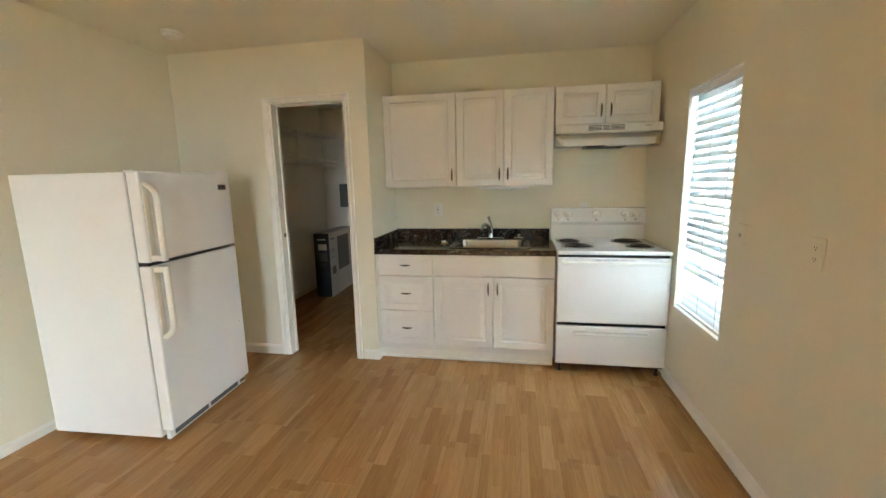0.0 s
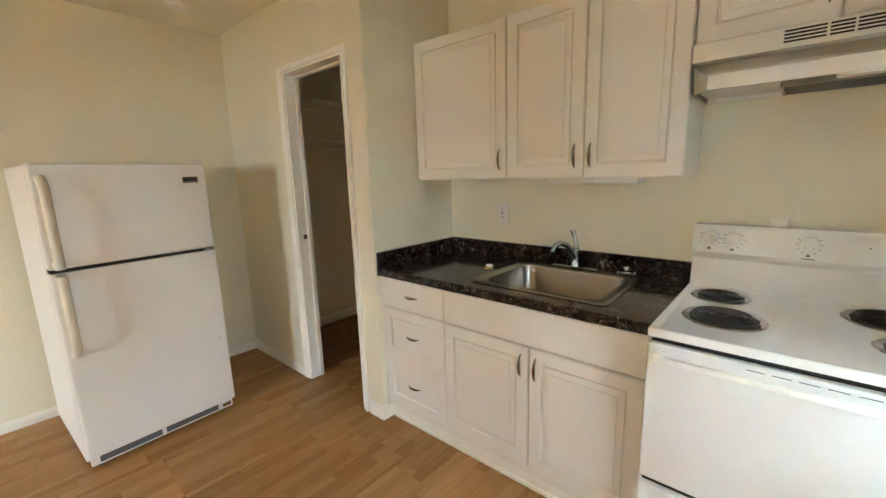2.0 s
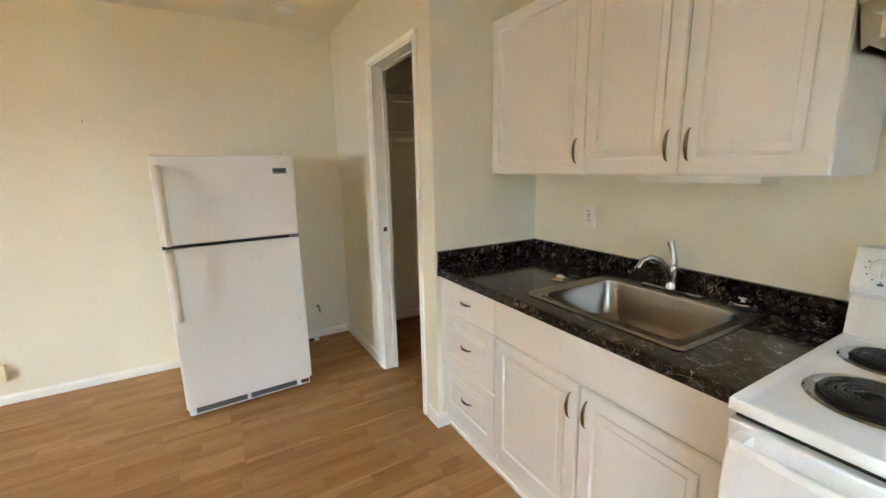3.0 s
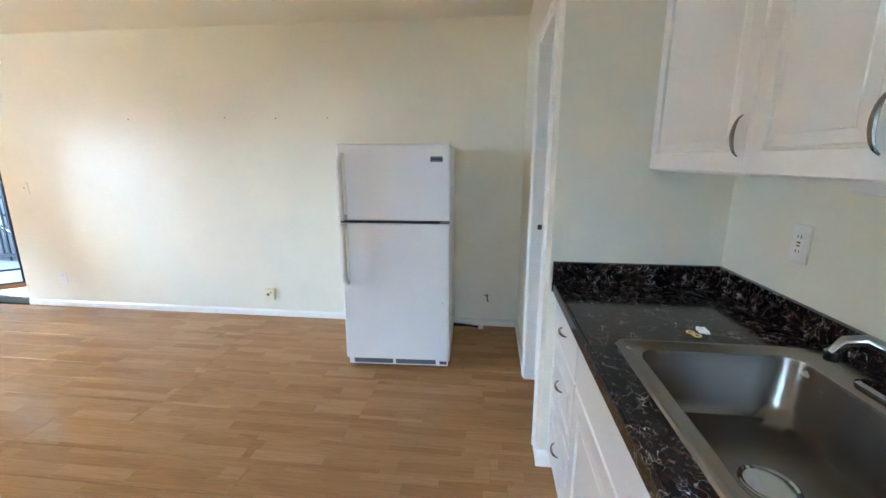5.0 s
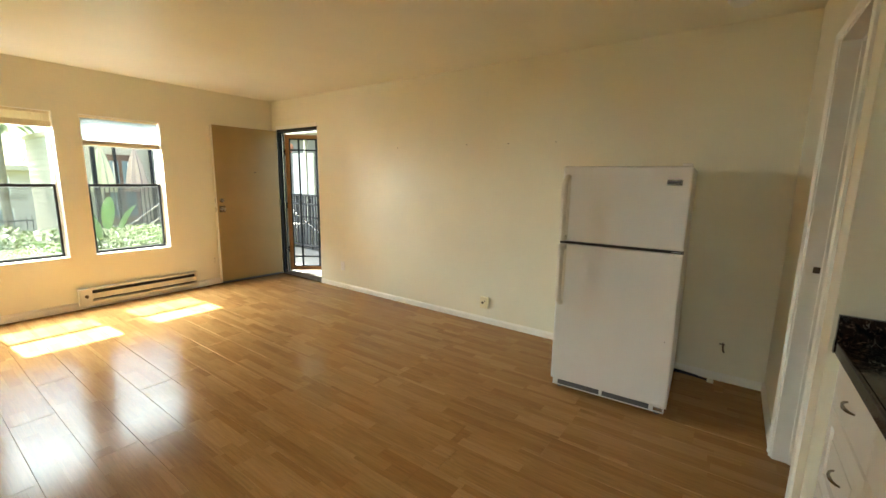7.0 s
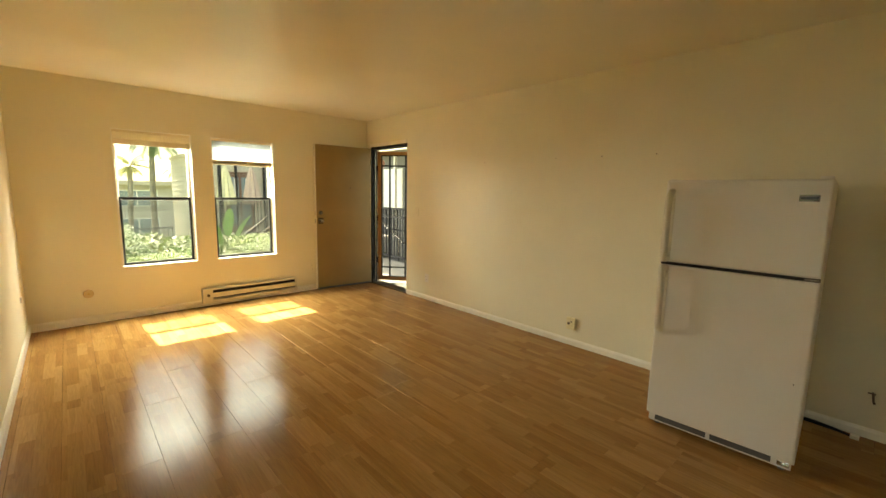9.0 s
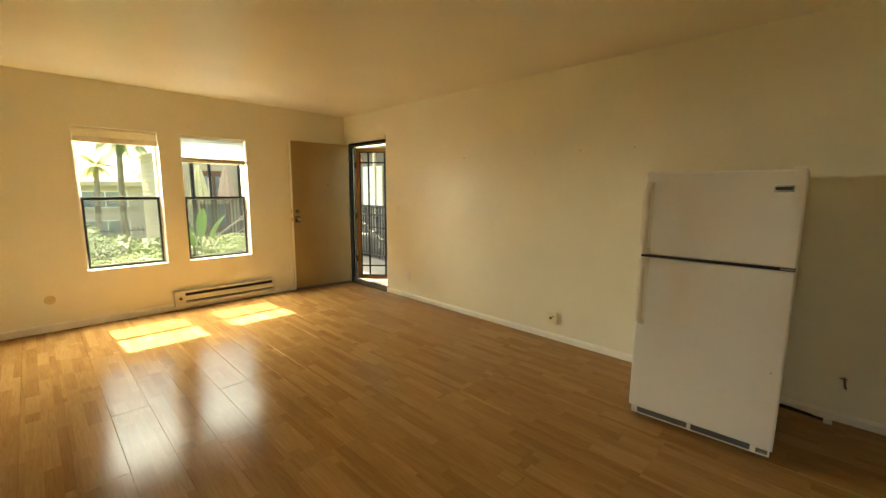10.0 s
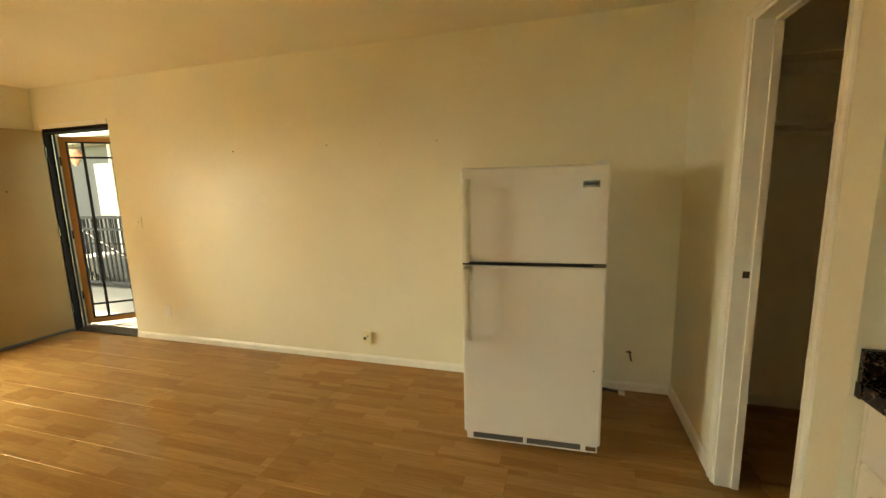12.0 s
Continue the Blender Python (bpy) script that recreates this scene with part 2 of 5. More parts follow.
def floor_material():
    """Beech-look laminate: three printed strips a plank, with their own tones and grain."""
    m = bpy.data.materials.new("beech_laminate")
    m.use_nodes = True
    nt = m.node_tree
    b = nt.nodes["Principled BSDF"]
    b.inputs["Specular IOR Level"].default_value = 0.16
    tc, oi = nt.nodes.new("ShaderNodeTexCoord"), nt.nodes.new("ShaderNodeObjectInfo")
    sp = nt.nodes.new("ShaderNodeSeparateXYZ")
    nt.links.new(tc.outputs["Object"], sp.inputs[0])
    rnd = math_node(nt, "MULTIPLY", oi.outputs["Random"], 37.0)
    row = math_node(nt, "FLOOR", math_node(nt, "DIVIDE", math_node(nt, "ADD", sp.outputs[0], 10.0), 0.0652))
    wn1 = nt.nodes.new("ShaderNodeTexWhiteNoise")
    wn1.noise_dimensions = "2D"
    cb = nt.nodes.new("ShaderNodeCombineXYZ")
    nt.links.new(row, cb.inputs[0]), nt.links.new(rnd, cb.inputs[1])
    nt.links.new(cb.outputs[0], wn1.inputs["Vector"])
    off = math_node(nt, "MULTIPLY", wn1.outputs["Value"], 3.0)
    along = math_node(nt, "DIVIDE", math_node(nt, "ADD", sp.outputs[1], math_node(nt, "ADD", off, 10.0)), 0.36)
    idx = math_node(nt, "FLOOR", along)
    wn2 = nt.nodes.new("ShaderNodeTexWhiteNoise")
    wn2.noise_dimensions = "3D"
    cc = nt.nodes.new("ShaderNodeCombineXYZ")
    nt.links.new(row, cc.inputs[0]), nt.links.new(idx, cc.inputs[1]), nt.links.new(rnd, cc.inputs[2])
    nt.links.new(cc.outputs[0], wn2.inputs["Vector"])
    ramp = nt.nodes.new("ShaderNodeValToRGB")
    e = ramp.color_ramp.elements
    e[0].color, e[1].color = (0.305, 0.160, 0.056, 1), (0.43, 0.246, 0.098, 1)
    e.new(0.3).color = (0.348, 0.187, 0.068, 1)
    e.new(0.75).color = (0.382, 0.211, 0.080, 1)
    nt.links.new(wn2.outputs["Value"], ramp.inputs[0])
    # grain drawn out along the strips
    mp = nt.nodes.new("ShaderNodeMapping")
    mp.inputs["Scale"].default_value = (42, 2.6, 1)
    ad = nt.nodes.new("ShaderNodeVectorMath")
    ad.operation = "ADD"
    nt.links.new(tc.outputs["Object"], ad.inputs[0]), nt.links.new(cc.outputs[0], ad.inputs[1])
    nt.links.new(ad.outputs[0], mp.inputs[0])
    gr = nt.nodes.new("ShaderNodeTexNoise")
    gr.inputs["Scale"].default_value, gr.inputs["Detail"].default_value, gr.inputs["Distortion"].default_value = 1.4, 6, 1.6
    nt.links.new(mp.outputs[0], gr.inputs["Vector"])
    gm = nt.nodes.new("ShaderNodeMapRange")
    gm.inputs["From Min"].default_value, gm.inputs["From Max"].default_value = 0.35, 0.75
    gm.inputs["To Min"].default_value, gm.inputs["To Max"].default_value = 1.06, 0.80
    nt.links.new(gr.outputs["Fac"], gm.inputs["Value"])
    mu = nt.nodes.new("ShaderNodeMixRGB")
    mu.blend_type = "MULTIPLY"
    mu.inputs[0].default_value = 1.0
    nt.links.new(ramp.outputs[0], mu.inputs[1]), nt.links.new(gm.outputs[0], mu.inputs[2])
    nt.links.new(mu.outputs[0], b.inputs["Base Color"])
    wear = nt.nodes.new("ShaderNodeTexNoise")
    wear.inputs["Scale"].default_value, wear.inputs["Detail"].default_value = 1.3, 6
    nt.links.new(oi.outputs["Location"], wear.inputs["Vector"])
    w2 = nt.nodes.new("ShaderNodeTexNoise")
    w2.inputs["Scale"].default_value, w2.inputs["Detail"].default_value = 5, 6
    nt.links.new(tc.outputs["Object"], w2.inputs["Vector"])
    rm = nt.nodes.new("ShaderNodeMapRange")
    rm.inputs["To Min"].default_value, rm.inputs["To Max"].default_value = 0.11, 0.24
    nt.links.new(w2.outputs["Fac"], rm.inputs["Value"])
    nt.links.new(rm.outputs[0], b.inputs["Roughness"])
    bp = nt.nodes.new("ShaderNodeBump")
    bp.inputs["Strength"].default_value, bp.inputs["Distance"].default_value = 1.0, 0.0006
    nt.links.new(w2.outputs["Fac"], bp.inputs["Height"])
    nt.links.new(bp.outputs[0], b.inputs["Normal"])
    return m


def marble_material():
    """Dark brown marble-look laminate with pale, broken veins."""
    m = bpy.data.materials.new("dark_marble_laminate")
    m.use_nodes = True
    nt = m.node_tree
    b = nt.nodes["Principled BSDF"]
    tc = nt.nodes.new("ShaderNodeTexCoord")
    warp = nt.nodes.new("ShaderNodeTexNoise")
    warp.inputs["Scale"].default_value, warp.inputs["Detail"].default_value = 9, 5
    nt.links.new(tc.outputs["Object"], warp.inputs["Vector"])
    vm = nt.nodes.new("ShaderNodeVectorMath")
    vm.operation = "MULTIPLY_ADD"
    vm.inputs[1].default_value = (0.22, 0.22, 0.22)
    nt.links.new(warp.outputs["Color"], vm.inputs[0]), nt.links.new(tc.outputs["Object"], vm.inputs[2])
    base = nt.nodes.new("ShaderNodeValToRGB")
    e = base.color_ramp.elements
    e[0].position, e[1].position = 0.4, 0.72
    e[0].color, e[1].color = (0.005, 0.004, 0.004, 1), (0.036, 0.018, 0.012, 1)
    n1 = nt.nodes.new("ShaderNodeTexNoise")
    n1.inputs["Scale"].default_value, n1.inputs["Detail"].default_value = 22, 6
    nt.links.new(vm.outputs[0], n1.inputs["Vector"])
    nt.links.new(n1.outputs["Fac"], base.inputs[0])
    col = base.outputs[0]
    for sc, width, tone, cut in ((26, 0.022, (0.70, 0.62, 0.54, 1), 0.50), (58, 0.06, (0.26, 0.18, 0.13, 1), 0.50)):
        v = nt.nodes.new("ShaderNodeTexVoronoi")
        v.feature = "DISTANCE_TO_EDGE"
        v.inputs["Scale"].default_value = sc
        nt.links.new(vm.outputs[0], v.inputs["Vector"])
        mr = nt.nodes.new("ShaderNodeMapRange")
        mr.inputs["From Min"].default_value, mr.inputs["From Max"].default_value = 0.0, width
        mr.inputs["To Min"].default_value, mr.inputs["To Max"].default_value = 1.0, 0.0
        nt.links.new(v.outputs["Distance"], mr.inputs["Value"])
        msk = nt.nodes.new("ShaderNodeTexNoise")
        msk.inputs["Scale"].default_value, msk.inputs["Detail"].default_value = sc * 0.8, 3
        nt.links.new(tc.outputs["Object"], msk.inputs["Vector"])
        mk = nt.nodes.new("ShaderNodeMapRange")
        mk.inputs["From Min"].default_value, mk.inputs["From Max"].default_value = cut, cut + 0.12
        nt.links.new(msk.outputs["Fac"], mk.inputs["Value"])
        f = math_node(nt, "MULTIPLY", mr.outputs[0], mk.outputs[0])
        mx = nt.nodes.new("ShaderNodeMixRGB")
        mx.inputs[2].default_value = tone
        nt.links.new(f, mx.inputs[0]), nt.links.new(col, mx.inputs[1])
        col = mx.outputs[0]
    nt.links.new(col, b.inputs["Base Color"])
    b.inputs["Roughness"].default_value = 0.12
    b.inputs["Specular IOR Level"].default_value = 0.26
    return m


FLOOR, MARBLE = floor_material(), marble_material()


# ---- building helpers ----
def part(name, bm, mat, parent=None, label="", kind="", smooth=False):
    bmesh.ops.recalc_face_normals(bm, faces=bm.faces)
    me = bpy.data.meshes.new(name)
    bm.to_mesh(me)
    bm.free()
    me.materials.append(mat)
    if smooth:
        me.shade_smooth()
        me.set_sharp_from_angle(angle=radians(40))
    ob = new(name, me)
    ob.parent = parent
    return tagged(ob, label, kind=kind)


def thing(name, loc, label, category, group="", yaw=0, kind=""):
    ob = new(name)
    ob.matrix_basis = pose(*loc, 0, 0, yaw)
    ob.empty_display_size = 0.1
    return tagged(ob, label, category, group, kind)


def box(bm, x0, x1, y0, y1, z0, z1, bevel=0.0):
    m = Matrix.Translation(((x0 + x1) / 2, (y0 + y1) / 2, (z0 + z1) / 2)) @ Matrix.Diagonal((x1 - x0, y1 - y0, z1 - z0, 1))
    g = bmesh.ops.create_cube(bm, size=1, matrix=m)
    if bevel:
        es = {e for v in g["verts"] for e in v.link_edges}
        bmesh.ops.bevel(bm, geom=list(es), offset=bevel, segments=2, profile=0.5, affect="EDGES")
    return bm


def boxes(*rows, bevel=0.0):
    bm = bmesh.new()
    for r in rows:
        box(bm, *r, bevel=bevel)
    return bm


def rings(bm, loops, cap_first=False, cap_last=True):
    """Skin a run of closed loops that have the same number of points."""
    vs = [[bm.verts.new(p) for p in lp] for lp in loops]
    n = len(vs[0])
    for a, b in zip(vs, vs[1:]):
        for i in range(n):
            bm.faces.new((a[i], a[(i + 1) % n], b[(i + 1) % n], b[i]))
    if cap_first:
        bm.faces.new(vs[0][::-1])
    if cap_last:
        bm.faces.new(vs[-1])
    return bm


def tube(bm, pts, radii, seg=10, flat=1.0, side=None):
    """A tube along pts; radii one number or one a point; flat squeezes it along its second axis."""
    pts = [Vector(p) for p in pts]
    if isinstance(radii, (int, float)):
        radii = [radii] * len(pts)
    loops = []
    ref = Vector(side) if side else Vector((0.123, 0.31, 0.94))
    for i, p in enumerate(pts):
        d = (pts[min(i + 1, len(pts) - 1)] - pts[max(i - 1, 0)]).normalized()
        u = (ref - d * ref.dot(d))
        u = u.normalized() if u.length > 1e-4 else d.orthogonal().normalized()
        v = d.cross(u)
        loops.append([p + (u * math.cos(2 * math.pi * k / seg) + v * math.sin(2 * math.pi * k / seg) * flat) * radii[i] for k in range(seg)])
    return rings(bm, loops, True, True)


def lathe(bm, centre, profile, seg=28, axis="z"):
    """Turned shape: profile of (radius, height) about an axis through centre."""
    c = Vector(centre)
    loops = []
    for r, h in profile:
        lp = []
        for k in range(seg):
            a = 2 * math.pi * k / seg
            q = (r * math.cos(a), r * math.sin(a), h)
            if axis == "y":
                q = (q[0], q[2], q[1])
            if axis == "x":
                q = (q[2], q[0], q[1])
            lp.append(c + Vector(q))
        loops.append(lp)
    return rings(bm, loops, True, True)


def panel(bm, x0, x1, z0, z1, yf, thick=0.019, raised=True, margin=0.055):
    """A cabinet front that faces -y: slab with eased edge, and a grooved, raised field."""
    steps = [(0, thick), (0, 0.006), (0.005, 0)]
    if raised:
        steps += [(margin, 0), (margin + 0.002, 0.010), (margin + 0.009, 0.0125), (margin + 0.011, 0.007), (margin + 0.034, 0.0022), (margin + 0.0355, -0.0005)]
    lp = [[(x0 + i, yf + d, z0 + i), (x1 - i, yf + d, z0 + i), (x1 - i, yf + d, z1 - i), (x0 + i, yf + d, z1 - i)] for i, d in steps]
    return rings(bm, lp, True, True)


def bow_pull(bm, centre, length, vertical):
    """A slim bowed pull, thick in the middle, on a front that faces -y."""
    c = Vector(centre)
    pts, rad = [], []
    for k in range(13):
        s = k / 12 * 2 - 1
        out = 0.019 * (1 - s * s) ** 0.6 if abs(s) < 1 else 0
        a = Vector((0, 0, s * length / 2)) if vertical else Vector((s * length / 2, 0, 0))
        pts.append(c + a + Vector((0, -out, 0)))
        rad.append(0.0028 + 0.0045 * (1 - s * s))
    return tube(bm, pts, rad, 8, 0.6, (1, 0, 0) if vertical else (0, 0, 1))


def rounded(x0, x1, y0, y1, z, r, n=6):
    lp = []
    for cx, cy, a0 in ((x1 - r, y1 - r, 0), (x0 + r, y1 - r, 90), (x0 + r, y0 + r, 180), (x1 - r, y0 + r, 270)):
        for k in range(n + 1):
            a = radians(a0 + 90 * k / n)
            lp.append((cx + r * math.cos(a), cy + r * math.sin(a), z))
    return lp


# ---- large structure ----
def wall_with_openings(name, axis, a0, a1, t0, t1, z0, z1, holes, mat=WALL):
    """A wall along x or y from a0 to a1, thick from t0 to t1, with (from, to, bottom, top) holes through it."""
    bm = bmesh.new()
    cuts = sorted({a0, a1, *[h[0] for h in holes], *[h[1] for h in holes]})
    for p, q in zip(cuts, cuts[1:]):
        spans = sorted((h[2], h[3]) for h in holes if h[0] <= p + 1e-6 and h[1] >= q - 1e-6)
        z = z0
        for lo, hi in spans + [(z1, z1)]:
            if lo > z + 1e-6:
                box(bm, *((p, q, t0, t1) if axis == "x" else (t0, t1, p, q)), z, lo)
            z = max(z, hi)
    bmesh.ops.remove_doubles(bm, verts=bm.verts, dist=1e-5)
    return part(name, bm, mat, kind="structure")


W1X0, W1X1, W2X0, W2X1, WZ0, WZ1 = 0.402, 1.112, -0.508, 0.207, 0.55, 1.995
EY0, EY1, EZ0, EZ1 = 4.565, 5.183, 0.55, 1.945
DY0, DY1, DZ = -0.338, 0.540, 2.05
CX0, CX1, CZ = -1.066, -0.455, 2.040
wall_s = wall_with_openings("wall_south", "x", W - 0.15, EA + 0.15, S - 0.15, S, -0.3, H + 0.2, [(W2X0, W2X1, WZ0, WZ1), (W1X0, W1X1, WZ0, WZ1)])
wall_w = wall_with_openings("wall_west", "y", S, CB + 0.12, W - 0.14, W, -0.3, H + 0.2, [(DY0, DY1, -0.3, DZ)])
wall_e = wall_with_openings("wall_east", "y", S, CB + 0.12, EA, EA + 0.14, -0.3, H + 0.2, [(EY0, EY1, EZ0, EZ1)])
wall_c = wall_with_openings("wall_closet", "x", W, PX, C, C + 0.09, 0, H, [(CX0, CX1, 0, CZ)])
part("wall_recess", boxes((PX - 0.115, PX, C + 0.09, CB, 0, H)), WALL, kind="structure")
part("wall_kitchen", boxes((PX, EA, K, K + 0.12, 0, H)), WALL, kind="structure")
part("wall_closet_back", boxes((W, PX - 0.115, CB, CB + 0.12, 0, H)), CLOSETLIT, kind="structure")
# thin added sheets that carry the lightened paint on the closet's side walls
part("wall_closet_bright_lining", boxes((W - 0.001, W + 0.004, C + 0.091, CB - 0.001, 0.001, H - 0.001), (PX - 0.119, PX - 0.114, C + 0.091, CB - 0.001, 0.001, H - 0.001)), CLOSETLIT, kind="structure")
part("ceiling", boxes((W, EA, S, CB, H, H + 0.12)), CEIL, kind="structure")
part("subfloor", boxes((W, EA, S, CB, -0.3, -0.010)), CONCRETE, kind="structure")
part("roof", boxes((W - 0.25, EA + 0.2, S - 0.2, CB + 0.2, H + 0.2, H + 0.3)), ROOFM, kind="structure")


def baseboard(name, axis, a0, a1, face, sign, h=0.082, t=0.013):
    """Skirting along a wall face; sign is the side on which it stands proud."""
    prof = [(0, 0.002), (t, 0.002), (t, h - 0.018), (t * 0.45, h - 0.004), (t * 0.3, h), (0, h)]
    bm = bmesh.new()
    lp = []
    for a in (a0, a1):
        lp.append([(a, face + sign * d, z) if axis == "x" else (face + sign * d, a, z) for d, z in prof])
    rings(bm, lp, True, True)
    return part(name, bm, TRIM, kind="structure")


baseboard("baseboard_west", "y", DY1 + 0.004, C, W, 1, 0.062, 0.011)
baseboard("baseboard_south", "x", W, EA, S, 1)
baseboard("baseboard_east", "y", S + 0.014, C, EA, -1)
baseboard("baseboard_closet_wall", "x", W + 0.014, -1.128, C, -1)
baseboard("baseboard_recess_front", "x", -0.40, PX, C, -1)
baseboard("baseboard_recess", "y", C - 0.013, C + 0.1, PX, 1)
baseboard("baseboard_closet_west", "y", C + 0.118, CB, W, 1)
baseboard("baseboard_closet_north", "x", W + 0.014, PX - 0.13, CB, -1)
baseboard("baseboard_closet_east", "y", C + 0.118, CB, PX - 0.115, -1)


def closet_doorway():
    """Painted jamb, stops and moulded casing of the doorway without a door."""
    d = thing("closet_doorway", ((CX0 + CX1) / 2, C, 0), "cream-painted door casing and jamb of a doorway without a door", "door frame", kind="structure")
    o = (CX0 + CX1) / 2
    a, b = CX0 - o, CX1 - o
    part("jamb", boxes((a - 0.002, a + 0.014, -0.004, 0.094, 0, CZ - 0.014), (b - 0.014, b + 0.002, -0.004, 0.094, 0, CZ - 0.014), (a, b, -0.004, 0.094, CZ - 0.014, CZ + 0.002)), TRIM, d)
    part("door_stop", boxes((a + 0.014, a + 0.024, 0.062, 0.092, 0, CZ - 0.024), (b - 0.024, b - 0.014, 0.062, 0.092, 0, CZ - 0.024), (a + 0.014, b - 0.014, 0.062, 0.092, CZ - 0.026, CZ - 0.014), bevel=0.002), TRIM, d)
    prof = [(0.0, 0.0), (0.0, 0.009), (0.010, 0.014), (0.015, 0.008), (0.036, 0.012), (0.048, 0.017), (0.056, 0.010), (0.056, 0.0)]
    for side, x, sg, wd in (("casing", a - 0.002, -1, 1.0), ("casing", b + 0.002, 1, 0.62)):
        bm = bmesh.new()
        rings(bm, [[(x + sg * q * wd, -p - 0.001, z + (q * 0.55 if z > 1 else 0)) for q, p in prof] for z in (0.0, CZ)], True, True)
        part("casing", bm, TRIM, d)
    bm = bmesh.new()
    rings(bm, [[(x + sg * q * wd, -p - 0.001, CZ + q * 0.55) for q, p in prof] for x, sg, wd in ((a - 0.002, -1, 1.0), (b + 0.002, 1, 0.62))], True, True)
    part("casing", bm, TRIM, d)
    part("strike_plate", boxes((a + 0.014, a + 0.0155, 0.032, 0.058, 0.995, 1.025), bevel=0.0006), BRONZE, d, "dark metal strike plate")
    return d


closet_doorway()


# ---- entrance ----
def entrance():
    f = thing("entry_door_frame", (W, (DY0 + DY1) / 2, 0), "black steel entry door frame with a worn threshold", "door frame", kind="structure")
    y0, y1 = DY0 - (DY0 + DY1) / 2, DY1 - (DY0 + DY1) / 2
    part("frame", boxes((-0.085, 0.004, y0 - 0.003, y0 + 0.022, 0.0, DZ - 0.03), (-0.142, -0.03, y1 - 0.012, y1 + 0.003, 0.0, DZ - 0.03), (-0.142, 0.004, y0 - 0.003, y1 + 0.003, DZ - 0.03, DZ + 0.003), bevel=0.002), BLACKMETAL, f)
    part("weatherstrip", boxes((-0.05, -0.038, y0 + 0.03, y0 + 0.045, 0.02, DZ - 0.05), bevel=0.002), NICKEL, f)
    part("threshold", boxes((-0.16, 0.012, y0 + 0.001, y1 - 0.001, -0.008, 0.014), bevel=0.004), BRONZE, f, "worn metal threshold")
    part("head_trim", boxes((0.0, 0.012, y0 - 0.02, y1 + 0.0, DZ + 0.003, DZ + 0.05), bevel=0.003), TRIM, f)

    d = thing("entry_door", (W + 0.012, DY0 + 0.004, 0), "tan-painted flush entry door standing wide open", "door", yaw=-4.5)
    part("door_leaf", boxes((0.0, 0.855, -0.044, 0.0, 0.012, 2.032), bevel=0.0015), DOORPAINT, d)
    part("edge_strip", boxes((0.855, 0.8575, -0.042, -0.002, 0.014, 2.03)), DOOREDGE, d, "pale chipped door edge")
    part("bottom_sweep", boxes((0.01, 0.85, -0.050, 0.006, 0.006, 0.03), bevel=0.002), GREYP, d)
    part("edge_trim", boxes((0.846, 0.8595, 0.0, 0.0012, 0.014, 2.03), bevel=0.0004), DOOREDGE, d)
    bm = lathe(bmesh.new(), (0.335, 0.0, 1.455), [(0.007, 0.0), (0.007, 0.004), (0.004, 0.005)], 12, "y")
    part("peephole", bm, BLACKMETAL, d)
    bm = lathe(bmesh.new(), (0.787, 0.0, 1.095), [(0.028, 0.0), (0.028, 0.008), (0.022, 0.014), (0.010, 0.015), (0.009, 0.02)], 20, "y")
    box(bm, 0.781, 0.793, 0.015, 0.032, 1.078, 1.112, 0.002)
    part("deadbolt", bm, NICKEL, d, "worn metal deadbolt turn")
    part("knob_plate", boxes((0.752, 0.826, 0.0, 0.006, 0.94, 1.025), bevel=0.003), BRONZE, d)
    bm = lathe(bmesh.new(), (0.789, 0.0, 0.983), [(0.03, 0.005), (0.028, 0.012), (0.012, 0.016), (0.012, 0.035), (0.024, 0.045), (0.028, 0.056), (0.022, 0.066), (0.006, 0.069)], 22, "y")
    part("door_knob", bm, CHROME, d, "round metal door knob", smooth=True)
    for z in (0.98, 1.095):
        part("latch_plate", boxes((0.8575, 0.859, -0.034, -0.010, z - 0.03, z + 0.03)), CHROME, d)
    for z in (0.25, 1.05, 1.83):
        bm = tube(bmesh.new(), [(-0.004, 0.004, z - 0.05), (-0.004, 0.004, z + 0.05)], 0.006, 10)
        part("hinge", bm, NICKEL, d)

    g = thing("security_gate", (W - 0.118, DY0 + 0.004, 0.0), "orange-brown framed security gate with black bars, standing ajar", "gate", yaw=130)
    w, h, s = 0.86, 2.0, 0.052
    part("gate_frame", boxes((0, s, -0.016, 0.016, 0.035, h), (w - s, w, -0.016, 0.016, 0.035, h), (s, w - s, -0.016, 0.016, h - s, h), (s, w - s, -0.016, 0.016, 0.035, 0.035 + s), bevel=0.002), GATEWOOD, g)
    part("inner_frame", boxes((s, s + 0.014, -0.012, 0.012, 0.087, h - s), (w - s - 0.014, w - s, -0.012, 0.012, 0.087, h - s), (s + 0.014, w - s - 0.014, -0.012, 0.012, h - s - 0.014, h - s), (s + 0.014, w - s - 0.014, -0.012, 0.012, 0.087, 0.101)), BLACKMETAL, g)
    for x in (0.185, 0.43, w - 0.185):
        part("bar", boxes((x - 0.011, x + 0.011, -0.010, 0.010, 0.10, h - s - 0.014), bevel=0.002), BLACKMETAL, g)
    for z in (0.24, h - 0.21):
        part("rail", boxes((s + 0.013, w - s - 0.013, -0.006, 0.006, z - 0.010, z + 0.010)), BLACKMETAL, g)
    for z in (0.35, 1.0, 1.75):
        bm = tube(bmesh.new(), [(-0.012, 0, z - 0.045), (-0.012, 0, z + 0.045)], 0.012, 10)
        part("hinge", bm, BLACKMETAL, g)


entrance()


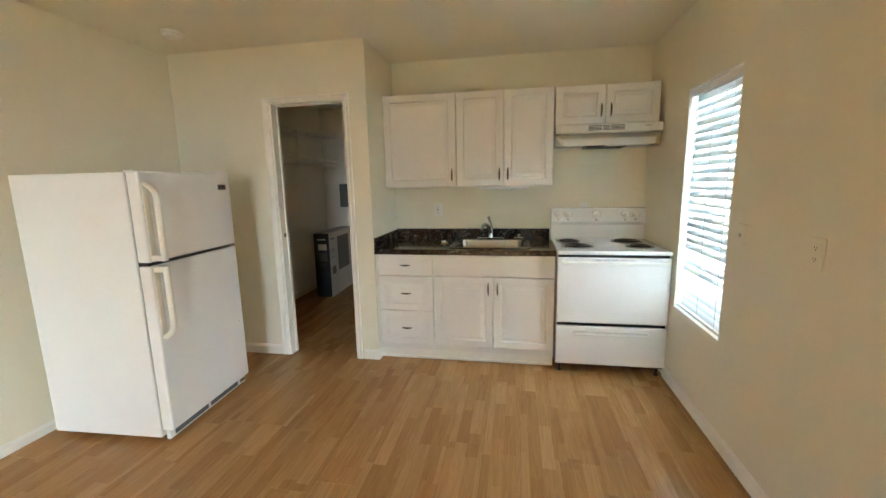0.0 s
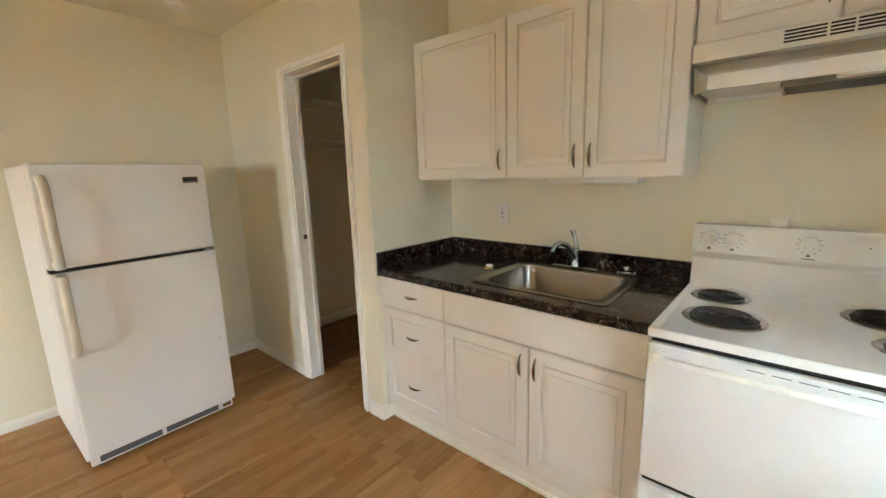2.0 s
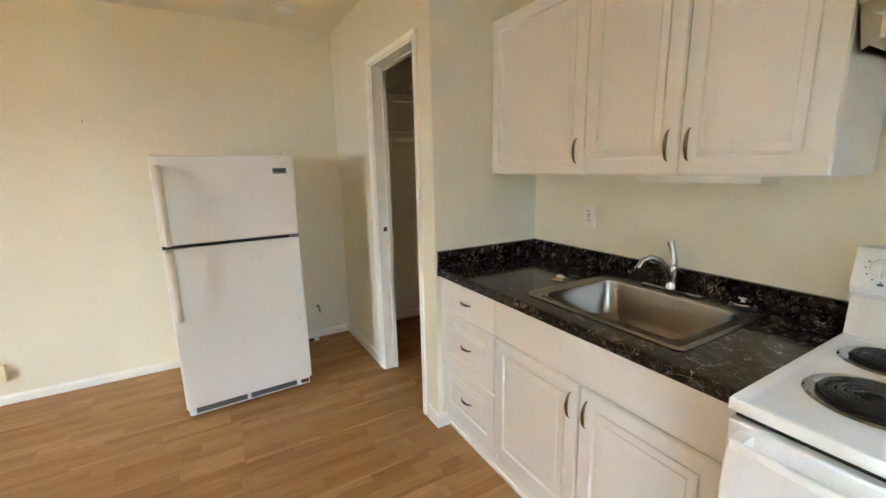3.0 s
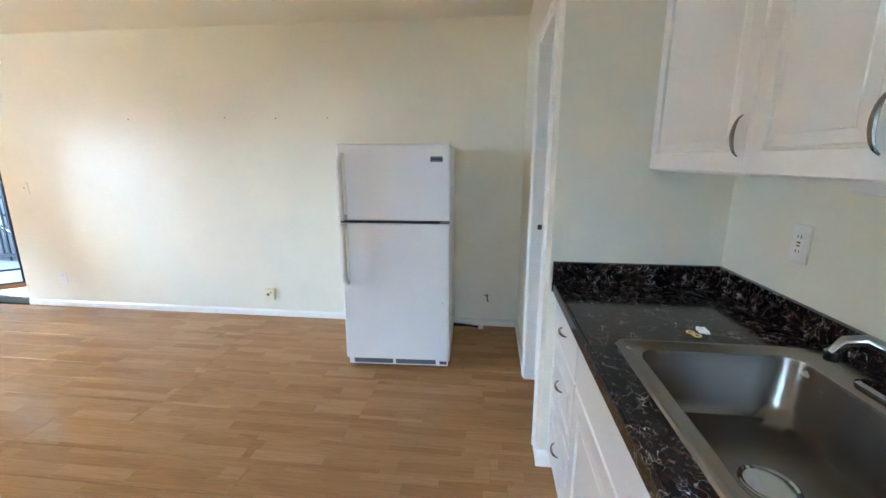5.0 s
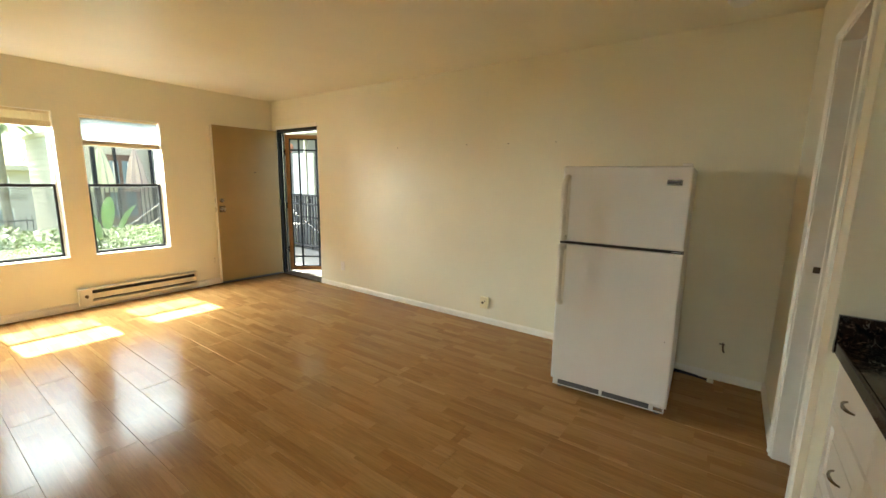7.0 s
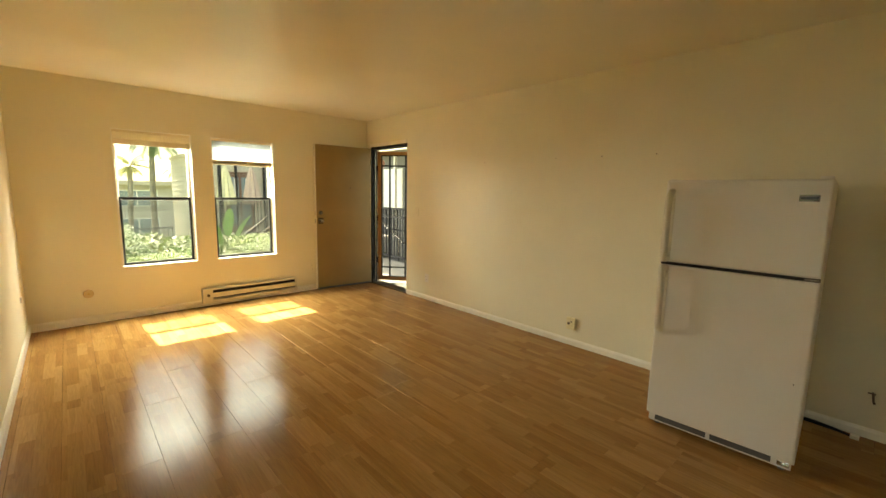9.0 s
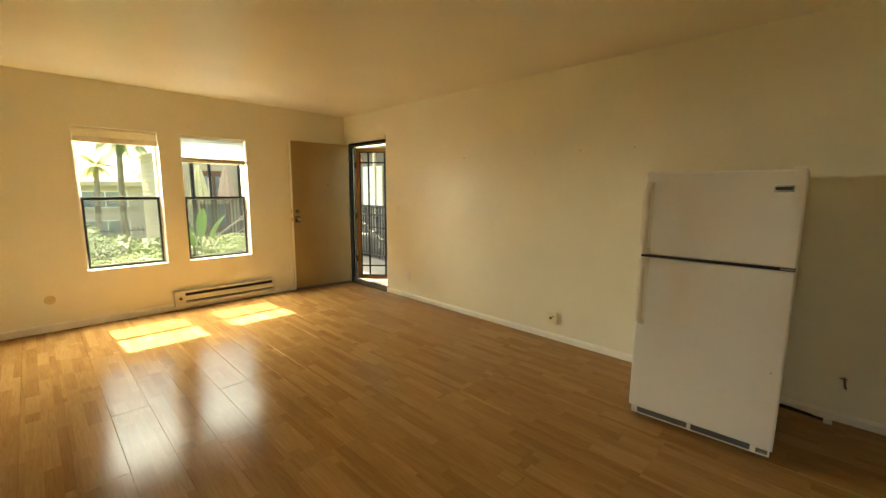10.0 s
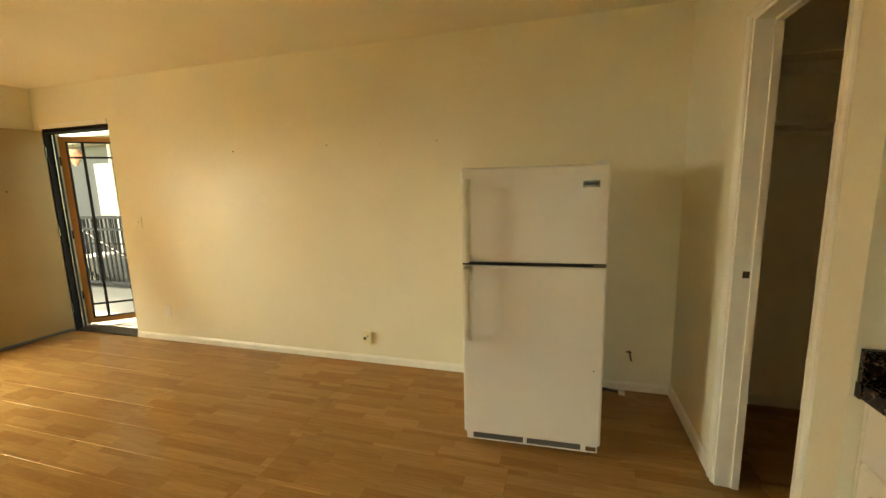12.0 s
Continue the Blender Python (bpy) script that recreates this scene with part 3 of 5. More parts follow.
# ---- windows ----
def south_window(name, x0, x1, label):
    o = (x0 + x1) / 2
    w = thing(name, (o, S - 0.09, WZ0), label, "window", "front windows", kind="structure")
    a, b, h = x0 - o, x1 - o, WZ1 - WZ0
    mid = 1.283 - WZ0
    # painted reveal
    part("window_reveal", boxes((a - 0.001, a + 0.008, -0.055, 0.0915, 0.008, h - 0.008), (b - 0.008, b + 0.001, -0.055, 0.0915, 0.008, h - 0.008), (a, b, -0.055, 0.0915, h - 0.008, h + 0.001)), TRIM, w)
    part("window_sill", boxes((a - 0.001, b + 0.001, -0.055, 0.094, -0.001, 0.010), bevel=0.002), TRIM, w)
    s = 0.02
    part("window_frame", boxes((a + 0.008, a + 0.008 + s, -0.05, -0.01, 0.01, h - 0.008), (b - 0.008 - s, b - 0.008, -0.05, -0.01, 0.01, h - 0.008), (a + 0.028, b - 0.028, -0.05, -0.01, h - 0.03, h - 0.008), (a + 0.028, b - 0.028, -0.05, -0.01, 0.01, 0.022), bevel=0.001), TRIM, w)
    lo = part("sash", boxes((a + 0.026, a + 0.046, -0.022, 0.002, 0.014, mid + 0.014), (b - 0.046, b - 0.026, -0.022, 0.002, 0.014, mid + 0.014), (a + 0.046, b - 0.046, -0.022, 0.002, 0.014, 0.038), (a + 0.046, b - 0.046, -0.022, 0.002, mid - 0.014, mid + 0.014), bevel=0.0015), BLACKMETAL, w, "black aluminium lower sash")
    pane = part("pane", boxes((a + 0.044, b - 0.044, -0.013, -0.009, 0.034, mid - 0.01)), GLASS, lo)
    pane.visible_shadow = False
    up = part("sash", boxes((a + 0.026, a + 0.038, -0.046, -0.026, mid, h - 0.03), (b - 0.038, b - 0.026, -0.046, -0.026, mid, h - 0.03), (a + 0.038, b - 0.038, -0.046, -0.026, mid - 0.02, mid - 0.004), bevel=0.0015), TRIM, w)
    pane = part("pane", boxes((a + 0.036, b - 0.036, -0.038, -0.034, mid - 0.008, h - 0.03)), GLASS, up)
    pane.visible_shadow = False
    part("insect_screen", boxes((a + 0.028, b - 0.028, -0.0575, -0.0565, 0.02, mid - 0.005)), SCREEN, w, "grey insect screen")
    part("sash_lock", boxes((-0.025, 0.025, 0.002, 0.014, mid + 0.006, mid + 0.018), bevel=0.003), BLACKMETAL, lo)
    return w


south_window("window_1", W1X0, W1X1, "double-hung window with a black lower sash and a raised shade")
south_window("window_2", W2X0, W2X1, "double-hung window with a black lower sash and a half-open shade")


def folded_shade(x0, x1, z0, z1, label, sheer=False):
    o = (x0 + x1) / 2
    w = thing("cellular_shade", (o, S - 0.05, z0), label, "window shade", "window shades")
    a, b, h = x0 - o + 0.012, x1 - o - 0.012, z1 - z0
    part("head_rail", boxes((a, b, -0.02, 0.022, h - 0.032, h - 0.009), bevel=0.003), SHADEFAB, w)
    rail = 0.022 if sheer else 0.055
    part("bottom_rail", boxes((a, b, -0.020, 0.020, 0.0, rail), bevel=0.004), SHADEFAB, w)
    stack = 0.055 if sheer else h - 0.034
    n = max(3, int(stack / 0.011))
    bm = bmesh.new()
    lp = []
    for k in range(2 * n + 1):
        z = rail + (stack - rail) * k / (2 * n)
        d = 0.019 if k % 2 else 0.011
        lp.append([(a + 0.002, -d, z), (b - 0.002, -d, z), (b - 0.002, d, z), (a + 0.002, d, z)])
    rings(bm, lp, True, True)
    part("pleats", bm, SHADEFAB if sheer else SHADECREAM, w)
    if sheer:
        bm = bmesh.new()
        n = 9
        vs = []
        for k in range(2 * n + 1):
            z = stack + (h - 0.03 - stack) * k / (2 * n)
            d = 0.0008 if k % 2 else -0.0008
            vs.append((bm.verts.new((a + 0.002, d, z)), bm.verts.new((b - 0.002, d, z))))
        for p, q in zip(vs, vs[1:]):
            bm.faces.new((p[0], p[1], q[1], q[0]))
        part("sheer_cloth", bm, SHADELIGHT, w, "pale translucent cloth")


folded_shade(W1X0, W1X1, 1.84, WZ1, "beige pleated shade drawn up to the window head")
folded_shade(W2X0, W2X1, 1.688, WZ1, "beige pleated shade with a pale sheer upper part", True)


def east_window():
    o = (EY0 + EY1) / 2
    w = thing("window_3", (EA + 0.07, o, EZ0), "white-framed kitchen window behind closed blinds", "window", kind="structure")
    a, b, h = EY0 - o, EY1 - o, EZ1 - EZ0
    part("window_reveal", boxes((-0.0715, 0.071, a - 0.001, a + 0.006, 0.008, h - 0.006), (-0.0715, 0.071, b - 0.006, b + 0.001, 0.008, h - 0.006), (-0.0715, 0.071, a, b, h - 0.006, h + 0.001)), TRIM, w)
    part("window_sill", boxes((-0.074, 0.071, a - 0.001, b + 0.001, -0.001, 0.010), bevel=0.002), TRIM, w)
    part("window_frame", boxes((0.03, 0.06, a + 0.006, a + 0.03, 0.01, h - 0.006), (0.03, 0.06, b - 0.03, b - 0.006, 0.01, h - 0.006), (0.03, 0.06, a + 0.03, b - 0.03, 0.01, 0.035), (0.03, 0.06, a + 0.03, b - 0.03, h - 0.03, h - 0.006), (0.03, 0.06, a + 0.03, b - 0.03, 0.68, 0.71), bevel=0.001), TRIM, w)
    p = part("pane", boxes((0.043, 0.047, a + 0.028, b - 0.028, 0.03, h - 0.028)), GLASS, w)
    p.visible_shadow = False
    bl = thing("window_blind", (EA + 0.04, o, EZ0 + 0.012), "white two-inch horizontal blinds, closed, with a few bent slats", "window blind")
    part("head_rail", boxes((-0.028, 0.022, a + 0.010, b - 0.010, h - 0.062, h - 0.022), bevel=0.002), PLASTIC, bl)
    part("bottom_rail", boxes((-0.024, 0.022, a + 0.012, b - 0.012, 0.002, 0.018), bevel=0.003), PLASTIC, bl)
    rng = random.Random(4)
    n = 28
    base = None
    for k in range(n):
        z = 0.04 + (h - 0.12) * k / (n - 1)
        tilt = -73 + rng.uniform(-4, 4)
        if k in (4, 7):
            tilt = -28
        if k in (13, 14):
            tilt = -54
        if base is None:
            bm = bmesh.new()
            prof = [(-0.025, 0), (-0.012, 0.0022), (0, 0.003), (0.012, 0.0022), (0.025, 0)]
            full = prof + [(x, z2 - 0.0022) for x, z2 in prof[::-1]]
            rings(bm, [[(x, y, z2) for x, z2 in full] for y in (a + 0.014, b - 0.014)], True, True)
            base = part("slat", bm, SLAT, bl)
            sl = base
        else:
            sl = new("slat", base.data)
            sl.parent = bl
        sl.matrix_basis = Matrix.Translation((0, 0, z)) @ Euler((radians(rng.uniform(-0.3, 0.3)), radians(tilt), 0)).to_matrix().to_4x4()
    for y in (a + 0.09, 0.0, b - 0.09):
        part("ladder_cord", tube(bmesh.new(), [(-0.027, y, 0.01), (-0.027, y, h - 0.05)], 0.0012, 6), PLASTIC, bl)
    part("tilt_wand", tube(bmesh.new(), [(-0.032, b - 0.11, h - 0.62), (-0.032, b - 0.11, h - 0.06)], 0.0035, 6), PLASTIC, bl)


east_window()


# ---- kitchen ----
def pull(parent, x, z, yf, vertical, length=0.1):
    return part("handle", bow_pull(bmesh.new(), (x, yf, z), length, vertical), NICKEL, parent, "slim bowed metal pull", smooth=True)


def slotted(bm, x0, x1, y0, y1, z0, z1, xs=(), zs=(), gap=0.007, deep=0.03):
    """A cabinet body whose front is cut by open joints behind the gaps between its fronts."""
    box(bm, x0, x1, y0 + deep, y1, z0, z1)
    ex = [x0, *[v for x in xs for v in (x - gap / 2, x + gap / 2)], x1]
    ez = [z0, *[v for z in zs for v in (z - gap / 2, z + gap / 2)], z1]
    for a, b in zip(ex[::2], ex[1::2]):
        for c, d in zip(ez[::2], ez[1::2]):
            if b - a > 0.001 and d - c > 0.001:
                box(bm, a, b, y0, y0 + deep, c, d)
    return bm


def base_cabinets():
    yf, yb = 5.31, K - 0.004
    c = thing("drawer_cabinet", (0, 0, 0), "white three-drawer kitchen base cabinet with raised-panel fronts", "kitchen cabinet", "base cabinets")
    part("body", box(slotted(bmesh.new(), PX + 0.003, 0.169, yf + 0.020, yb, 0.085, 0.864, zs=(0.6945, 0.413)), PX + 0.003, -0.270, yf + 0.004, yf + 0.020, 0.085, 0.864), CARCASS, c)
    for z0, z1, r in ((0.697, 0.86, False), (0.4155, 0.692, True), (0.132, 0.4105, True)):
        d = part("drawer", panel(bmesh.new(), -0.266, 0.170, z0, z1, yf, raised=r, margin=0.05), WHITE, c)
        pull(d, -0.047, (z0 + z1) / 2 + (0.0 if r else 0.0), yf, False, 0.085)
    s = thing("sink_cabinet", (0, 0, 0), "white two-door kitchen sink base cabinet with a plain false front", "kitchen cabinet", "base cabinets")
    for a, b in ((0.174, 0.190), (1.068, 1.086)):
        part("side_panel", boxes((a, b, yf + 0.022, yb, 0.085, 0.864)), CARCASS, s)
    part("bottom_panel", boxes((0.190, 1.068, yf + 0.022, yb, 0.085, 0.103)), CARCASS, s)
    part("back_panel", boxes((0.190, 1.068, yb - 0.01, yb, 0.103, 0.864)), CARCASS, s)
    part("face_rail", boxes((0.190, 1.068, yf + 0.022, yf + 0.04, 0.699, 0.864)), CARCASS, s)
    for a, b in ((0.190, 0.632), (0.640, 1.068)):
        part("face_panel", boxes((a, b, yf + 0.022, yf + 0.04, 0.103, 0.690)), CARCASS, s)
    part("false_front", panel(bmesh.new(), 0.175, 1.085, 0.697, 0.86, yf, raised=False), WHITE, s)
    for x0, x1, hx in ((0.176, 0.633, 0.599), (0.638, 1.084, 0.668)):
        d = part("door", panel(bmesh.new(), x0, x1, 0.132, 0.691, yf), WHITE, s)
        pull(d, hx, 0.602, yf, True)
    t = thing("toe_board", (0.40, 5.36, 0), "white-painted toe board with shoe moulding under the cabinets", "trim", kind="structure")
    part("board", boxes((PX - 0.40 + 0.014, 0.686, -0.006, 0.006, 0.0, 0.084)), TRIM, t)
    part("shoe_moulding", boxes((PX - 0.40 + 0.014, 0.686, -0.020, -0.006, 0.002, 0.022), bevel=0.004), TRIM, t)


def worktop():
    x0, x1, y0, y1 = PX + 0.001, 1.089, 5.293, K - 0.001
    hx0, hx1, hy0, hy1 = 0.31, 0.885, 5.40, 5.84
    w = thing("worktop", (0, 0, 0), "dark brown marble-look laminate worktop with upstands", "countertop")
    def ring(a, b, c, d, z):
        return [(a, c, z), (b, c, z), (b, d, z), (a, d, z)]
    out, hole = (x0, x1, y0 + 0.012, y1), (hx0, hx1, hy0, hy1)
    bm = rings(bmesh.new(), [ring(*hole, 0.866), ring(*out, 0.866), ring(*out, 0.905), ring(*hole, 0.905), ring(*hole, 0.866)], False, False)
    bmesh.ops.remove_doubles(bm, verts=bm.verts, dist=1e-5)
    part("top", bm, MARBLE, w)
    part("front_edge", boxes((x0, x1, y0, y0 + 0.0118, 0.864, 0.9055), bevel=0.004), MARBLE, w)
    part("upstand", boxes((x0 + 0.021, x1, y1 - 0.02, y1, 0.9055, 0.992), bevel=0.002), MARBLE, w)
    part("upstand", boxes((x0, x0 + 0.02, y0 - 0.002, y1, 0.9055, 0.992), bevel=0.002), MARBLE, w)
    part("end_cap", boxes((x0, x0 + 0.02, y0 - 0.003, y0 - 0.0005, 0.864, 0.905)), MARBLE, w)


def sink():
    x0, x1, y0, y1, z = 0.283, 0.914, 5.378, 5.925, 0.9065
    s = thing("sink", (0, 0, 0), "single-bowl stainless steel drop-in sink", "sink")
    bx0, bx1, by0, by1 = 0.335, 0.862, 5.428, 5.822
    lp = [rounded(x0, x1, y0, y1, z, 0.028), rounded(x0 + 0.004, x1 - 0.004, y0 + 0.004, y1 - 0.004, z + 0.006, 0.026),
          rounded(x0 + 0.016, x1 - 0.016, y0 + 0.016, y1 - 0.016, z + 0.006, 0.022), rounded(x0 + 0.02, x1 - 0.02, y0 + 0.02, y1 - 0.02, z + 0.003, 0.022),
          rounded(bx0 - 0.012, bx1 + 0.012, by0 - 0.012, by1 + 0.012, z + 0.003, 0.06), rounded(bx0 - 0.003, bx1 + 0.003, by0 - 0.003, by1 + 0.003, z - 0.001, 0.055),
          rounded(bx0, bx1, by0, by1, z - 0.012, 0.052), rounded(bx0 + 0.012, bx1 - 0.012, by0 + 0.012, by1 - 0.012, z - 0.13, 0.06),
          rounded(bx0 + 0.03, bx1 - 0.03, by0 + 0.03, by1 - 0.03, z - 0.162, 0.07), rounded(bx0 + 0.07, bx1 - 0.07, by0 + 0.07, by1 - 0.07, z - 0.170, 0.06),
          rounded(0.545, 0.645, 5.575, 5.675, z - 0.173, 0.0499)]
    part("bowl", rings(bmesh.new(), lp, False, False), STEEL, s, smooth=True)
    part("drain", lathe(bmesh.new(), (0.595, 5.625, z - 0.173), [(0.056, 0.001), (0.052, 0.004), (0.044, 0.0), (0.036, -0.022), (0.008, -0.026)], 28), CHROME, s, "round steel drain")
    # black disc that stands for the darkness down the drain
    part("drain_opening", lathe(bmesh.new(), (0.595, 5.625, z - 0.198), [(0.039, 0.010), (0.039, 0.014)], 24), DARK, s)
    f = thing("faucet", (0.584, 5.872, z + 0.006), "single-lever chrome kitchen faucet with a curved spout", "faucet")
    bm = rings(bmesh.new(), [rounded(-0.125, 0.125, -0.026, 0.026, 0.0, 0.025), rounded(-0.125, 0.125, -0.026, 0.026, 0.006, 0.025), rounded(-0.115, 0.115, -0.017, 0.017, 0.011, 0.0165)], True, True)
    part("base_plate", bm, CHROME, f)
    part("body", lathe(bmesh.new(), (0, 0, 0.009), [(0.026, 0.0), (0.024, 0.012), (0.021, 0.03), (0.022, 0.075), (0.020, 0.092), (0.008, 0.100)], 24), CHROME, f, smooth=True)
    pts = [(-0.002, -0.010, 0.050), (-0.010, -0.026, 0.090), (-0.026, -0.050, 0.122), (-0.044, -0.078, 0.134), (-0.060, -0.103, 0.124), (-0.068, -0.116, 0.094)]
    sp = part("spout", tube(bmesh.new(), pts, [0.016, 0.0145, 0.0135, 0.0125, 0.012, 0.0125], 14), CHROME, f, smooth=True)
    part("aerator", lathe(bmesh.new(), (-0.0685, -0.117, 0.076), [(0.0135, 0.0), (0.0145, 0.02)], 18), CHROME, sp)
    part("lever", tube(bmesh.new(), [(0, 0, 0.098), (0.001, 0.004, 0.125), (-0.008, 0.006, 0.155), (-0.020, 0.004, 0.192)], [0.018, 0.011, 0.009, 0.013], 12, 0.7), CHROME, f, smooth=True)
    st = thing("sink_stopper", (0.828, 5.895, z + 0.004), "black rubber sink stopper with a chrome knob", "sink stopper")
    part("rubber", lathe(bmesh.new(), (0, 0, 0), [(0.040, 0.0), (0.042, 0.006), (0.034, 0.010)], 24), BLACK, st)
    part("knob", lathe(bmesh.new(), (0, 0, 0.010), [(0.033, 0.0), (0.031, 0.005), (0.012, 0.009), (0.010, 0.018), (0.019, 0.021), (0.017, 0.028)], 20), CHROME, st)
    rng = random.Random(2)
    cp = thing("crumpled_paper", (0.204, 5.655, 0.9055), "small scrap of crumpled white paper with two brass washers", "scrap")
    bm = bmesh.new()
    bmesh.ops.create_icosphere(bm, subdivisions=2, radius=0.02, matrix=Matrix.Translation((0, 0, 0.009)) @ Matrix.Diagonal((1.1, 0.8, 0.5, 1)))
    for v in bm.verts:
        v.co += Vector([rng.uniform(-0.005, 0.005) for _ in range(3)])
        v.co.z = max(v.co.z, 0.0)
    part("paper", bm, PAPER, cp)
    for i, (x, y) in enumerate(((0.004, -0.034), (0.026, -0.026))):
        bm = bmesh.new()
        pts = [(x + 0.010 * math.cos(a), y + 0.010 * math.sin(a), 0.003) for a in [k * math.pi / 8 for k in range(17)]]
        tube(bm, pts, 0.0026, 6)
        part("washer", bm, BRASS, cp)


def wall_cabinets():
    yf, yb = 5.63, K - 0.003
    for nm, x0, x1, z0, z1, doors, lab in (
            ("wall_cabinet", PX + 0.006, 0.323, 1.367, 2.108, ((PX + 0.008, 0.321, 0.287),), "white single-door kitchen wall cabinet with a raised-panel door"),
            ("wall_cabinet", 0.324, 1.083, 1.367, 2.108, ((0.326, 0.702, 0.668), (0.706, 1.081, 0.735)), "white two-door kitchen wall cabinet with raised-panel doors"),
            ("wall_cabinet", 1.085, 1.830, 1.812, 2.104, ((1.087, 1.450, 1.420), (1.454, 1.828, 1.488)), "short white two-door wall cabinet above the range hood")):
        c = thing(nm, (0, 0, 0), lab, "kitchen cabinet", "wall cabinets")
        part("body", slotted(bmesh.new(), x0 + 0.004, x1 - 0.004, yf + 0.021, yb, z0, z1, xs=[(p[1] + q[0]) / 2 for p, q in zip(doors, doors[1:])]), CARCASS, c)
        for a, b, hx in doors:
            d = part("door", panel(bmesh.new(), a, b, z0 + 0.004, z1 - 0.002, yf), WHITE, c)
            pull(d, hx, z0 + (0.098 if z1 - z0 > 0.5 else 0.105), yf, True, 0.1)
    u = thing("under_cabinet_light", (0.70, 5.80, 1.343), "slim white under-cabinet light, switched off", "light fixture")
    part("housing", boxes((-0.2, 0.2, -0.07, 0.05, 0.0, 0.023), bevel=0.004), PLASTIC, u)
    part("diffuser", boxes((-0.185, 0.185, -0.055, 0.035, -0.004, 0.0), bevel=0.001), PAPER, u)


def range_hood():
    h = thing("range_hood", (1.4675, 0, 0), "cream-white under-cabinet range hood with a grey filter", "range hood")
    b = 0.3775
    bm = bmesh.new()
    # side profile (half width, y, z) skinned from the back over the front to the lip
    prof = [(b, 5.940, 1.809), (b, 5.600, 1.809), (b, 5.597, 1.752), (b, 5.612, 1.744), (b - 0.035, 5.577, 1.712), (b - 0.05, 5.573, 1.702)]
    n = [[bm.verts.new((-w, y, z)) for w, y, z in prof], [bm.verts.new((w, y, z)) for w, y, z in prof]]
    for i in range(len(prof) - 1):
        bm.faces.new((n[0][i], n[0][i + 1], n[1][i + 1], n[1][i]))
    # sides down to the lower rim
    for s, row in ((-1, n[0]), (1, n[1])):
        lo = [bm.verts.new((s * (b - 0.05), 5.573, 1.658)), bm.verts.new((s * b, 5.66, 1.655)), bm.verts.new((s * b, 5.940, 1.655))]
        bm.faces.new((row[5], row[4], row[3]))
        bm.faces.new((row[5], row[3], lo[0]))
        bm.faces.new((row[3], lo[1], lo[0]))
        bm.faces.new((row[3], row[2], lo[1]))
        bm.faces.new((row[2], row[1], row[0], lo[2], lo[1]))
    bmesh.ops.solidify(bm, geom=bm.faces[:], thickness=0.003)
    part("canopy", bm, HOODPAINT, h)
    part("front_panel", boxes((-b, b, 5.590, 5.5965, 1.750, 1.810), bevel=0.002), HOODPAINT, h)
    part("lip", boxes((-(b - 0.052), b - 0.052, 5.566, 5.576, 1.655, 1.703), bevel=0.002), ENAMEL, h)
    deck = [(-(b - 0.054), 5.578), (b - 0.054, 5.578), (b - 0.004, 5.664), (b - 0.004, 5.924), (-(b - 0.004), 5.924), (-(b - 0.004), 5.664)]
    part("inner_deck", rings(bmesh.new(), [[(x, y, z) for x, y in deck] for z in (1.670, 1.674)], True, True), HOODPAINT, h)
    part("back_rim", boxes((-(b - 0.004), b - 0.004, 5.925, 5.94, 1.655, 1.72)), HOODPAINT, h)
    f = part("filter", boxes((-0.13, 0.14, 5.66, 5.90, 1.652, 1.666), bevel=0.002), GREYP, h, "grey mesh grease filter")
    part("filter_frame", boxes((-0.138, -0.13, 5.655, 5.905, 1.648, 1.668), (0.14, 0.148, 5.655, 5.905, 1.648, 1.668), (-0.13, 0.14, 5.653, 5.66, 1.648, 1.668)), STEEL, f)
    part("lamp_cover", boxes((-0.01, 0.14, 5.585, 5.645, 1.652, 1.6695), bevel=0.003), PLASTIC, h)
    for x0, x1 in ((-0.14, -0.045), (-0.038, 0.012), (0.018, 0.115)):
        part("vent", boxes(*[(x0, x1, 5.5885, 5.592, z, z + 0.0055) for z in (1.766, 1.776, 1.786, 1.796)]), DARK, h)
    for x in (0.17, 0.225):
        part("rocker_switch", boxes((x - 0.012, x + 0.012, 5.584, 5.592, 1.776, 1.794), bevel=0.002), PLASTIC, h)
    part("badge", boxes((0.25, 0.30, 5.5885, 5.5915, 1.787, 1.790)), PRINT, h)


